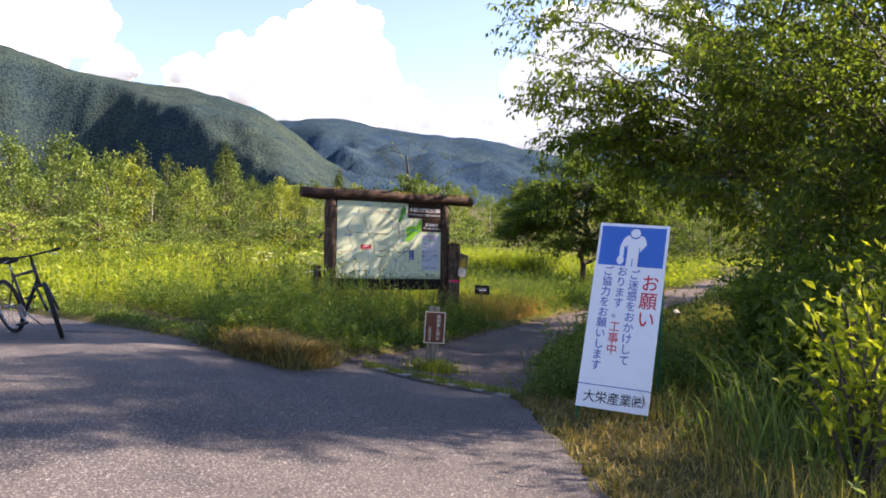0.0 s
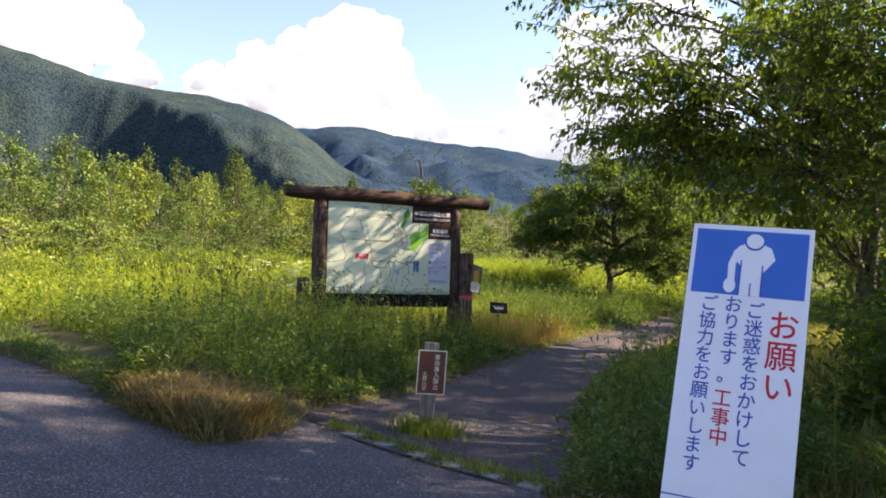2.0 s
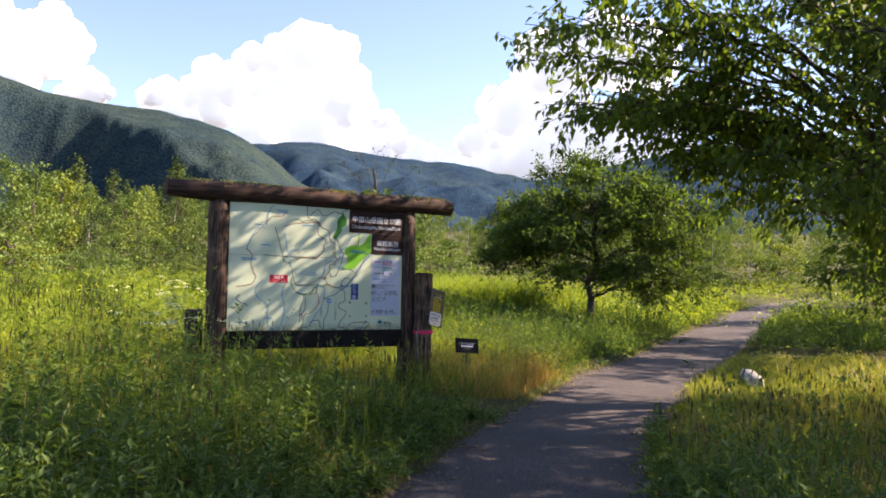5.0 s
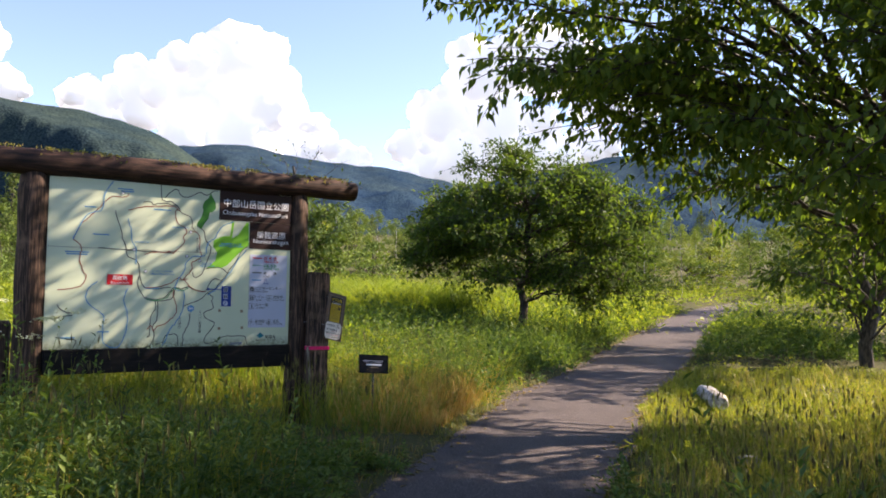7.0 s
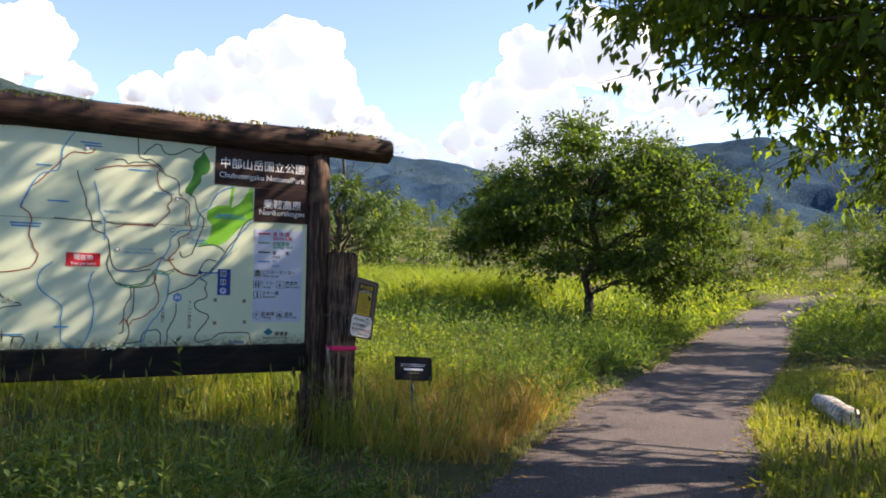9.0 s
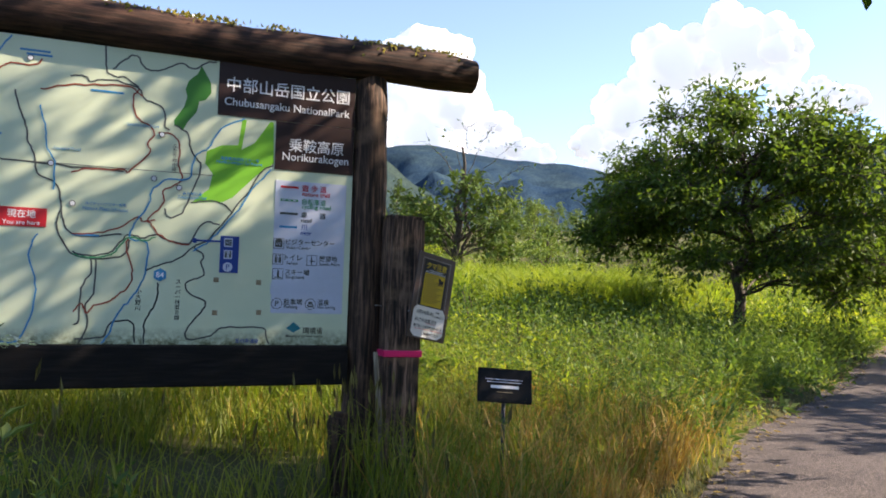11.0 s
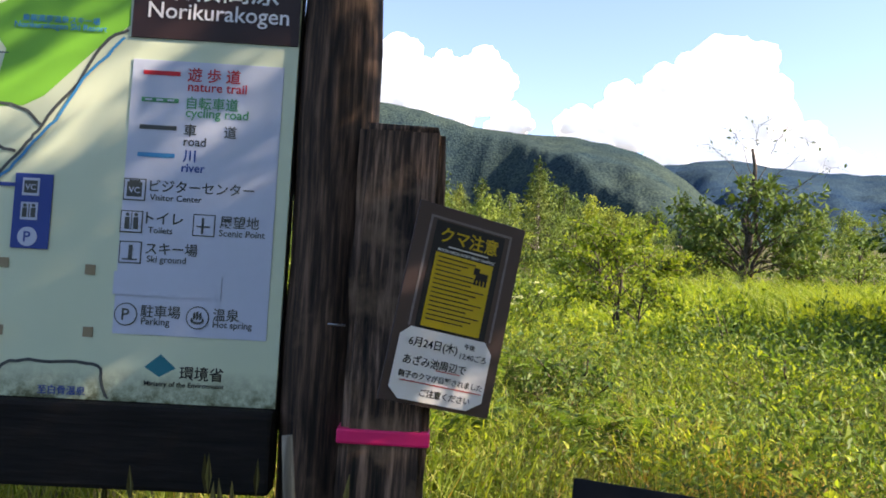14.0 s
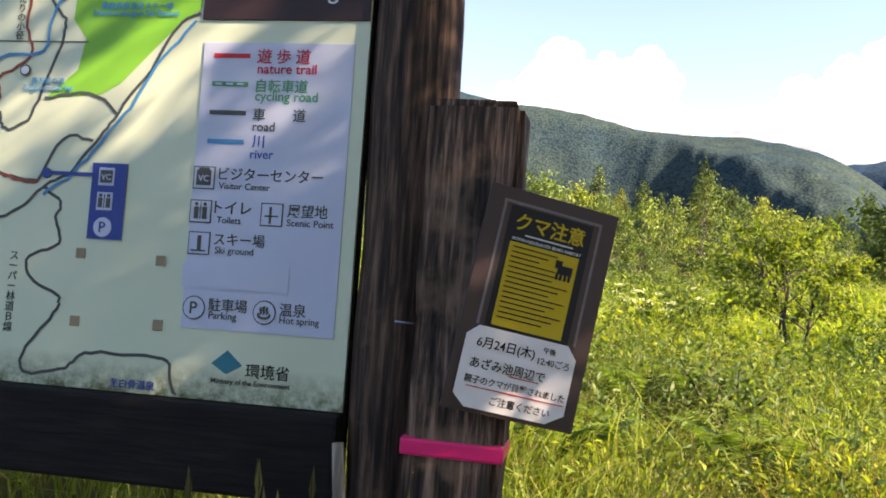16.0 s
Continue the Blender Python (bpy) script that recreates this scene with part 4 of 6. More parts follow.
bm = box(bmesh.new(), 0.035, 0.07, -0.0085, -0.0075, 0.088, 0.108, 0.0)
box(bm, 0.028, 0.044, -0.0085, -0.0075, 0.1, 0.118)
for x in (0.036, 0.046, 0.056, 0.066):
    box(bm, x - 0.003, x + 0.003, -0.0085, -0.0075, 0.075, 0.09)
part("bear_figure", bm, BLACK, notice, "black bear shape")
bm = bmesh.new()
cs = [(-0.105, -0.24), (0.085, -0.24), (0.125, -0.215), (0.125, -0.09), (0.1, -0.062), (-0.11, -0.062), (-0.135, -0.085), (-0.135, -0.215)]
bm.faces.new([bm.verts.new((x, -0.0082, z)) for x, z in cs])
note = part("handwritten_sheet", bm, PAPER, notice, "white paper with clipped corners")
for text, x, z, w in (("6月24日(木)", -0.04, -0.098, 0.135), ("12:40ごろ", 0.075, -0.107, 0.075), ("午後", 0.06, -0.083, 0.03), ("あざみ池周辺で", -0.025, -0.142, 0.175), ("親子のクマが目撃されました", 0.0, -0.178, 0.235), ("ご注意ください", 0.02, -0.216, 0.14)):
    lettering(text, 0.03, BLACK, note, at(x, -0.0092, z), w, bold=0.007)
for x0, x1, z in ((-0.02, 0.05, -0.158), (-0.11, 0.118, -0.195)):
    bar("underline", x0, x1, z, z + 0.0022, RED, -0.0092, note)

# The small black plant sign
plaque = thing("small_plaque", "small black information plaque on a thin stake", "sign", pose(0.86, 17.43, 0.01, 0, 0, 12))
part("stake", tube(bmesh.new(), [(0.0, 0.02, -0.2), (0.0, 0.02, 0.6)], 0.012, 8), FRAMEPAINT, plaque)
TILT = pose(0, 0, 0.66, -22, 3, 0)
part("plate", box(bmesh.new(), -0.165, 0.165, -0.008, 0.008, -0.105, 0.105, 0.005, TILT), PLAQUEBLACK, plaque)
part("face", box(bmesh.new(), -0.15, 0.15, -0.0095, -0.0075, -0.09, 0.09, 0.0, TILT), PLAQUEBLACK, plaque)
for z0, z1, x0, x1, mat in ((-0.02, -0.002, -0.085, 0.085, WHITE), (0.032, 0.036, -0.12, 0.11, LEGEND), (0.016, 0.02, -0.11, 0.1, LEGEND), (-0.045, -0.041, -0.05, 0.05, TAPEBROWN)):
    part("print_line", box(bmesh.new(), x0, x1, -0.0112, -0.0096, z0, z1, 0.0, TILT), mat, plaque)

# The road-works sign: a leaning white board on a green pipe easel
bl, br, tl = Vector((1.03, 6.19, 0.12)), Vector((1.53, 5.97, 0.085)), Vector((1.28, 6.53, 1.53))
ex = (br - bl).normalized()
ey = ex.cross((tl - bl)).normalized() * -1
ez = ex.cross(ey)
WORKS = Matrix((ex, ey, ez)).transposed().to_4x4()
WORKS.translation = bl
WORKS = WORKS @ Matrix.Diagonal((0.97, 1, 1.03, 1))
works = thing("roadworks_sign", "leaning white roadworks apology sign on a green pipe stand", "sign", WORKS)
SW, SH = 0.565, 1.44
part("panel", box(bmesh.new(), 0, SW, -0.004, 0.012, 0, SH, 0.003), WHITE, works, "white board with blue picture and blue lettering")
part("picture_field", box(bmesh.new(), 0.022, SW - 0.022, -0.0056, -0.004, 1.1, 1.415), BLUE, works, "blue field with a bowing worker figure")


def flat_shape(name, pts, mat, y, parent, label=""):
    b = bmesh.new()
    b.faces.new([b.verts.new((x, y, z)) for x, z in pts])
    return part(name, b, mat, parent, label)


def pill(x, z, rx, rz, n=20):
    return [(x + rx * math.cos(k * math.tau / n), z + rz * math.sin(k * math.tau / n)) for k in range(n)]


flat_shape("figure_head", pill(0.3, 1.365, 0.04, 0.036), WHITE, -0.0075, works)
flat_shape("figure_outline", pill(0.3, 1.362, 0.047, 0.043), TEXTBLUE, -0.0068, works)
flat_shape("figure_body", [(0.2, 1.29), (0.225, 1.335), (0.26, 1.352), (0.34, 1.352), (0.378, 1.335), (0.4, 1.28), (0.345, 1.21), (0.345, 1.1), (0.245, 1.1), (0.245, 1.24)], WHITE, -0.0063, works)
flat_shape("figure_arm", [(0.19, 1.15), (0.185, 1.25), (0.21, 1.32), (0.24, 1.3), (0.22, 1.25), (0.222, 1.15)], WHITE, -0.0062, works)
flat_shape("figure_helmet", pill(0.2, 1.145, 0.028, 0.036), WHITE, -0.0066, works)
for x, z0, z1 in ((0.245, 1.1, 1.27), (0.345, 1.1, 1.25), (0.296, 1.1, 1.16)):
    part("figure_line", box(bmesh.new(), x - 0.003, x + 0.003, -0.0085, -0.0075, z0, z1), TEXTBLUE, works)
for text, x, z, s, mat in (("お願い", 0.462, 0.83, 0.142, RED), ("ご迷惑をおかけして", 0.332, 0.7, 0.084, TEXTBLUE), ("おります。", 0.23, 0.885, 0.084, TEXTBLUE), ("工事中", 0.225, 0.53, 0.088, RED), ("ご協力をお願いします", 0.118, 0.68, 0.083, TEXTBLUE)):
    lettering(text, s, mat, works, at(x, -0.0056, z), vertical=True, bold=0.007)
part("rule", box(bmesh.new(), 0.0, SW, -0.0056, -0.004, 0.168, 0.174), TEXTBLUE, works)
lettering("大栄産業㈱", 0.09, BLACK, works, at(0.29, -0.0056, 0.085), 0.47, bold=0.007)
for x in (0.02, SW - 0.02):
    part("leg", tube(bmesh.new(), [(x, 0.02, -0.13), (x, 0.02, SH - 0.02)], 0.011, 8), GREENPIPE, works, "green steel pipe")
for x in (0.04, SW - 0.03):
    part("strut", tube(bmesh.new(), [(x, 0.02, SH - 0.12), (x + 0.02, 0.52, 0.02)], 0.01, 8), GREENPIPE, works, "green steel pipe")
part("crossbar", tube(bmesh.new(), [(0.02, 0.022, SH - 0.02), (SW - 0.02, 0.022, SH - 0.02)], 0.01, 8), GREENPIPE, works)

# The low brown sign at the foot of the path
low = thing("no_entry_sign", "low brown sign with cream lettering on a short grey post", "sign", pose(-0.1, 8.64, float(land(-0.1, 8.64)), 0, 3, 16))
part("post", box(bmesh.new(), -0.05, 0.05, 0.006, 0.09, -0.15, 0.69, 0.008), GREYWOOD, low, "short weathered wooden post")
part("plate", box(bmesh.new(), -0.112, 0.112, -0.006, 0.006, 0.3, 0.635, 0.003), SIGNBROWN, low)
for x0, x1, z0, z1 in ((-0.112, 0.112, 0.3, 0.308), (-0.112, 0.112, 0.627, 0.635), (-0.112, -0.104, 0.308, 0.627), (0.104, 0.112, 0.308, 0.627)):
    part("border", box(bmesh.new(), x0, x1, -0.0078, -0.006, z0, z1), CREAM, low)
lettering("車両乗入禁止", 0.046, CREAM, low, at(0.038, -0.0085, 0.468), vertical=True)
lettering("大野川区", 0.037, CREAM, low, at(-0.052, -0.0085, 0.4), vertical=True)


# Kerb strip, slabs and stones
def stone(name, label, x, y, z, sx, sy, sz, mat, seed, category="stone", turn=0.0):
    bm = bmesh.new()
    bmesh.ops.create_icosphere(bm, subdivisions=3, radius=1)
    for v in bm.verts:
        p = v.co.copy()
        k = 1 + 0.28 * noise.noise(p * 1.1 + Vector((seed * 3.7, 0, 0))) + 0.1 * noise.noise(p * 3 + Vector((0, seed, 0)))
        v.co = Vector((max(-0.8, min(0.8, p.x * k)) * sx, max(-0.8, min(0.8, p.y * k)) * sy, max(-0.75, min(0.75, p.z * k)) * sz))
    for f in bm.faces:
        f.smooth = True
    ob = part(name, bm, mat)
    ob.matrix_basis = pose(x, y, z, 0, 0, turn)
    return tagged(ob, label, category)


for i in range(6):
    t0, t1 = i / 6 + 0.004, (i + 1) / 6 - 0.004
    a, b = Vector((0.66, 7.3)), Vector((-0.78, 8.36))
    p, q = a.lerp(b, t0), a.lerp(b, t1)
    mid = (p + q) / 2
    half = (q - p).length / 2
    kerb = part("kerb", box(bmesh.new(), -half, half, -0.06, 0.06, -0.12, 0.014, 0.008), CONCRETE)
    kerb.matrix_basis = pose(mid.x, mid.y, float(land(mid.x, mid.y)), 0, 2, math.degrees(math.atan2(b.y - a.y, b.x - a.x)))
    tagged(kerb, "flush concrete kerb stone at the mouth of the path", "kerb", "kerb stones", "structure")
SLAB_A, SLAB_B = Vector((-1.56, 8.02)), Vector((-5.75, 13.2))     # the middle of the slab row, from its tip


def off_slabs(p, half=0.27, road_side=0.3):
    """The points that don't stand on the row of slabs."""
    d = (SLAB_B - SLAB_A).normalized()
    u, v = p[:, 0] - SLAB_A.x, p[:, 1] - SLAB_A.y
    along, across = u * d.x + v * d.y, u * d.y - v * d.x
    return p[~((across < half) & (across > -road_side) & (along > -0.05) & (along < 6.6))]


for i in range(4):
    p, q = SLAB_A.lerp(SLAB_B, i / 4 + 0.002), SLAB_A.lerp(SLAB_B, (i + 1) / 4 - 0.002)
    mid, half = (p + q) / 2, (q - p).length / 2
    bm = box(bmesh.new(), -half, half, -0.25, 0.25, -0.4, 0.0, 0.025)
    for v in bm.verts:
        v.co += Vector((noise.noise(v.co * 3 + Vector((i, 0, 0))), noise.noise(v.co * 3 + Vector((0, i, 5))), 0.4 * noise.noise(v.co * 2))) * 0.02
    slab = part("stone_slab", bm, SLAB)
    slab.matrix_basis = pose(mid.x, mid.y, 0.375 + 0.012 * i, 0, 0, math.degrees(math.atan2(q.y - p.y, q.x - p.x)))
    tagged(slab, "long dark stone slab lying along the weedy island", "slab", "slabs along the island")
pale_log = thing("pale_log", "short bleached log with dark cracks lying beside the path", "log", pose(5.53, 19.1, float(land(5.53, 19.1)), 0, 0, 0))
part("stem", tube(bmesh.new(), [(0.22, 0.78, 0.09), (0.2, 0.7, 0.1), (0.06, 0.2, 0.12), (-0.06, -0.2, 0.11), (-0.17, -0.6, 0.1), (-0.2, -0.7, 0.09)], [0.07, 0.095, 0.105, 0.11, 0.115, 0.085], 14, 0.08, 6), BLEACHED, pale_log)
part("bark_patch", tube(bmesh.new(), [(-0.1, -0.37, 0.106), (-0.085, -0.31, 0.108), (-0.07, -0.24, 0.11)], [0.09, 0.117, 0.09], 14, 0.1, 9), BARK, pale_log, "dark scrap of bark")
for i, (x, y, s) in enumerate(((0.32, 14.1, 0.14), (0.14, 13.75, 0.11), (0.05, 14.05, 0.12), (-0.12, 13.5, 0.1), (0.48, 14.45, 0.09), (4.0, 15.1, 0.1), (2.0, 11.0, 0.07))):
    stone("rock", "small grey rock at the edge of the path", x, y, 0.04, s * 1.2, s, s * 0.8, ROCK, i + 11)
stick = thing("wooden_stick", "thin weathered stick leaning before the board", "stick", BOARD @ pose(0.09, -0.3, 0))
part("shaft", tube(bmesh.new(), [(0.06, 0, 0.1), (0.03, 0.01, 0.5), (0.0, 0.0, 0.75), (-0.012, 0, 0.88)], [0.017, 0.014, 0.014, 0.012], 8, 0.12, 3), GREYWOOD, stick)


# Trees
def curve_points(a, b, sag, n, rng, wob=0.12):
    a, b = np.asarray(a, float), np.asarray(b, float)
    t = np.linspace(0, 1, n)[:, None]
    l = np.linalg.norm(b - a)
    p = a + (b - a) * t
    p[:, 2] += (4 * t * (1 - t)).ravel() * sag * l
    p[1:-1] += rng.normal(0, wob * l / n, (n - 2, 3))
    return p


def skin(pts, r0, r1, sides):
    """A tapered tube as arrays."""
    n = len(pts)
    d = unit(np.gradient(pts, axis=0))
    a = unit(np.cross(d, [[0.13, 0.97, 0.2]]))
    b = np.cross(d, a)
    r = np.linspace(r0, r1, n)[:, None, None]
    ang = np.arange(sides) * math.tau / sides
    ring = pts[:, None] + r * (a[:, None] * np.cos(ang)[None, :, None] + b[:, None] * np.sin(ang)[None, :, None])
    k = np.arange(n * sides).reshape(n, sides)
    q0, q1, q2, q3 = k[:-1], np.roll(k, -1, 1)[:-1], np.roll(k, -1, 1)[1:], k[1:]
    return ring.reshape(-1, 3), np.concatenate([np.stack([q0, q1, q2], -1).reshape(-1, 3), np.stack([q0, q2, q3], -1).reshape(-1, 3)])


def tree(name, label, base, trunk_top, trunk_r, ends, leaf, per_twig, twigs, spread, leafmat, barkmat, seed, droop=0.5, group="", rise=0.72, stems=None):
    """A trunk, limbs to the given ends, twigs along the limbs and leaves along the twigs. All places in world metres."""
    rng = np.random.default_rng(seed)
    base = np.asarray(base, float)
    t = thing(name, label, "tree", pose(*base), group)
    wood, lv = [], []
    tops = [np.asarray(trunk_top, float) - base] + [np.asarray(s, float) - base for s in (stems or [])]
    trunks = []
    for k, top in enumerate(tops):
        tp = curve_points((0.1 * k, 0.05 * k, -0.2), top, 0.02, 10, rng, 0.2)
        trunks.append(tp)
        np_mesh("trunk", *skin(tp, trunk_r * (1 if k == 0 else 0.7), trunk_r * 0.3, 10), barkmat, t, smooth=True)
    for e in ends:
        e = np.asarray(e, float) - base
        tp = trunks[rng.integers(len(trunks))]
        hgt = np.clip((e[2] - tp[0, 2]) / max(tp[-1, 2] - tp[0, 2], 0.1) * rise, 0.22, 0.97)
        s = tp[int(hgt * 9)]
        limb = curve_points(s, e, 0.1, 9, rng)
        wood.append(skin(limb, trunk_r * 0.22, 0.006, 5))
        ln = np.linalg.norm(e - s)
        for j in range(int(twigs * max(0.6, min(2.7, ln / 2.8)))):
            f = rng.uniform(0.25, 1.0) ** 0.62
            q = min(int(f * 8), 7)
            p0 = limb[q] + (limb[q + 1] - limb[q]) * (f * 8 - q)
            d = rng.normal(0, 1, 3) + 0.8 * unit((e - s)[None])[0]
            d[2] = d[2] * 0.55 - droop * 0.25
            d /= np.linalg.norm(d)
            p1 = p0 + d * spread * rng.uniform(0.5, 1.15)
            tw = curve_points(p0, p1, 0.06, 3, rng)
            wood.append(skin(tw, 0.009, 0.003, 3))
            u = rng.uniform(0.1, 1.05, per_twig)
            c = p0 + (p1 - p0) * u[:, None]
            off = rng.normal(0, 1, (per_twig, 3))
            ax = unit(off + d * 0.8 + np.array([[0, 0, -droop * 1.6]]))
            lv.append((c + unit(off) * rng.uniform(0.02, 0.22, (per_twig, 1)) * spread * 0.6, ax))
    wv = join(wood)
    np_mesh("branching", *wv, barkmat, t)
    pos, ax = np.concatenate([a for a, _ in lv]), np.concatenate([b for _, b in lv])
    n = len(pos)
    size = leaf * rng.uniform(0.65, 1.25, n)
    up = unit(rng.normal(0, 0.55, (n, 3)) + [[0, 0, 1]])
    np_mesh("crown", *leaves(pos, ax, up, size, size * 0.5), leafmat, t)
    return t


def crown_ends(centre, radii, n, seed, low=-1.0):
    rng = np.random.default_rng(seed)
    out = []
    while len(out) < n:
        d = rng.normal(0, 1, 3)
        d /= np.linalg.norm(d)
        if d[2] > low:
            out.append(np.asarray(centre) + d * np.asarray(radii) * rng.uniform(0.62, 1.0))
    return out


# The cherry that hangs over the path, seen against the sky
ends_a = [(2.0, 16.3, 3.8), (2.4, 16.0, 3.6), (1.5, 16.5, 4.4), (3.6, 17.2, 3.4), (4.0, 17.8, 3.3), (4.4, 17.2, 3.7), (4.6, 17.9, 3.9), (3.6, 18.0, 4.3), (5.0, 17.5, 3.2), (4.2, 16.8, 4.5), (1.6, 15.3, 5.3), (2.0, 15.4, 4.5), (1.8, 17.2, 6.4), (2.3, 14.9, 4.7)] + crown_ends((6.3, 17.2, 6.4), (2.6, 3.0, 2.2), 8, 1, -0.15) + crown_ends((5.6, 15.0, 5.4), (2.1, 1.1, 1.7), 16, 51) + [(1.5, 16.4, 6.2), (1.6, 17.4, 5.2), (3.3, 16.6, 3.5), (3.5, 18.6, 4.1), (1.8, 16.8, 6.8), (3.0, 16.2, 7.4), (3.9, 15.0, 3.0), (4.6, 14.6, 2.5), (5.2, 14.4, 2.1), (5.6, 15.6, 2.1)] + crown_ends((5.1, 16.2, 4.5), (2.1, 2.2, 1.8), 10, 4) + crown_ends((5.4, 18.4, 4.3), (2.0, 1.9, 1.7), 10, 14) + crown_ends((3.2, 17.7, 4.0), (0.8, 0.7, 0.5), 6, 15)
tree("cherry_tree", "broad leafy cherry tree overhanging the path", (7.6, 17.3, 0), (7.3, 17.0, 7.2), 0.2, ends_a, 0.13, 16, 13, 0.85, TREELEAF, BARK, 11, droop=0.9)
# The dense dark trees between the road and the path
# The second crown of these two rises above the view, added to shade the road
tree("roadside_tree", "dense dark broadleaf tree beside the road", (6.6, 9.6, 0), (6.4, 10.2, 8.6), 0.15, crown_ends((6.0, 9.6, 4.1), (2.9, 2.8, 3.0), 50, 2) + crown_ends((6.4, 11.3, 8.9), (1.8, 1.3, 1.2), 11, 61), 0.095, 28, 26, 0.9, SHADELEAF, BARK, 12)
tree("roadside_tree", "dense dark broadleaf tree beside the road", (7.4, 12.7, 0), (7.0, 12.6, 8.2), 0.16, crown_ends((6.5, 12.8, 4.2), (2.9, 2.5, 3.2), 40, 3) + crown_ends((6.6, 12.4, 8.2), (1.8, 1.6, 1.4), 9, 62), 0.095, 24, 20, 0.9, SHADELEAF, BARK, 13)
# Next two stand out of view, added for the dappled shade they cast
tree("roadside_tree", "unseen tall broadleaf tree that shades the road", (9.4, 8.5, 0), (9.2, 8.4, 8.0), 0.18, crown_ends((9.0, 8.35, 5.6), (2.4, 1.5, 3.0), 42, 5), 0.1, 22, 20, 1.0, SHADELEAF, BARK, 14)
tree("roadside_tree", "unseen tall tree whose crown dapples the road", (9.9, 9.0, 0), (8.7, 8.5, 8.6), 0.18, crown_ends((8.2, 7.9, 8.4), (2.6, 1.3, 1.6), 28, 25) + crown_ends((7.2, 6.3, 8.4), (1.3, 0.7, 1.0), 7, 26), 0.1, 18, 16, 0.9, SHADELEAF, BARK, 24)
tree("roadside_tree", "leafy dark tree standing behind the cherry", (10.6, 15.4, 0), (10.4, 15.4, 6.6), 0.16, crown_ends((10.0, 15.4, 4.6), (2.7, 2.2, 3.2), 40, 33), 0.12, 22, 20, 0.95, SHADELEAF, BARK, 33)
# Out of view as well, added to keep the verge in shade
tree("roadside_tree", "unseen low leafy tree that shades the verge", (8.3, 5.9, 0), (8.0, 5.8, 4.4), 0.1, crown_ends((7.5, 5.8, 3.6), (1.8, 1.0, 1.2), 24, 27), 0.095, 20, 18, 0.8, SHADELEAF, BARK, 27)
# The round tree standing in the meadow
tree("meadow_tree", "round dark tree standing alone in the meadow grass", (5.05, 28.4, float(land(5.05, 28.4))), (4.9, 28.4, 4.9), 0.12, crown_ends((5.05, 28.4, 2.9), (3.5, 3.1, 1.9), 72, 6, -0.85) + [(4.6, 28.2, 5.2), (4.9, 28.5, 5.0), (3.4, 28, 4.6), (6.3, 28, 4.6), (8.2, 28.2, 2.4), (1.9, 28.2, 2.4), (6.4, 26.8, 1.3), (7.6, 27.6, 1.5), (8.3, 28.6, 1.8), (7.0, 26.9, 1.9)], 0.12, 16, 35, 0.75, DARKLEAF, BARK, 15, droop=0.1, rise=0.95)
# The sapling and the half-bare tree behind the board
tree("sapling", "bright green young tree in the meadow", (-1.6, 26.7, float(land(-1.6, 26.7))), (-1.6, 26.7, 2.3), 0.035, crown_ends((-1.6, 26.7, 1.75), (0.95, 0.95, 0.85), 26, 8, -0.6), 0.068, 30, 11, 0.36, SAPLEAF, BARK, 16, droop=0.2, stems=[(-1.2, 26.7, 2.0), (-2.0, 26.6, 2.1)])
tree("half_bare_tree", "old tree with bare twigs above a leafy crown", (-2.4, 50, 1.2), (-2.4, 50, 8.0), 0.2, crown_ends((-2.4, 50, 4.3), (3.4, 3, 2.4), 34, 9, -0.7), 0.3, 8, 14, 1.1, FORESTLEAF, BARK, 17, droop=0.1)
tree("dying_tree", "dying tree with bare twigs on top", (-2.2, 49.8, 1.2), (-2.2, 49.8, 7.0), 0.1, [(-4.2, 50, 8.3), (-3.2, 50, 8.8), (-1.0, 50, 8.9), (0.2, 50, 8.2), (-2.2, 50, 9.0), (0.9, 50, 7.2)], 0.2, 1, 9, 0.9, FORESTLEAF, BARK, 18, droop=-0.3)
# Trees along the right of the path, farther on
for i, (x, y, hgt, mat) in enumerate(((10.9, 23.6, 7.2, SHADELEAF), (13.8, 27.6, 6.8, SHADELEAF), (18.5, 35.0, 7.0, FORESTLEAF), (22.5, 43, 7.0, FORESTLIGHT), (19.0, 29.0, 8.0, DARKLEAF), (27, 40, 9, FORESTLEAF))):
    z = float(land(x, y))
    tree("path_tree", "leafy tree on the far side of the path", (x, y, z), (x, y, z + hgt * 0.85), 0.14, crown_ends((x, y, z + hgt * 0.52), (hgt * 0.42, hgt * 0.42, hgt * 0.44), 34, 30 + i), 0.17, 12, 18, 1.0, mat, BARK, 40 + i, group="trees along the path")


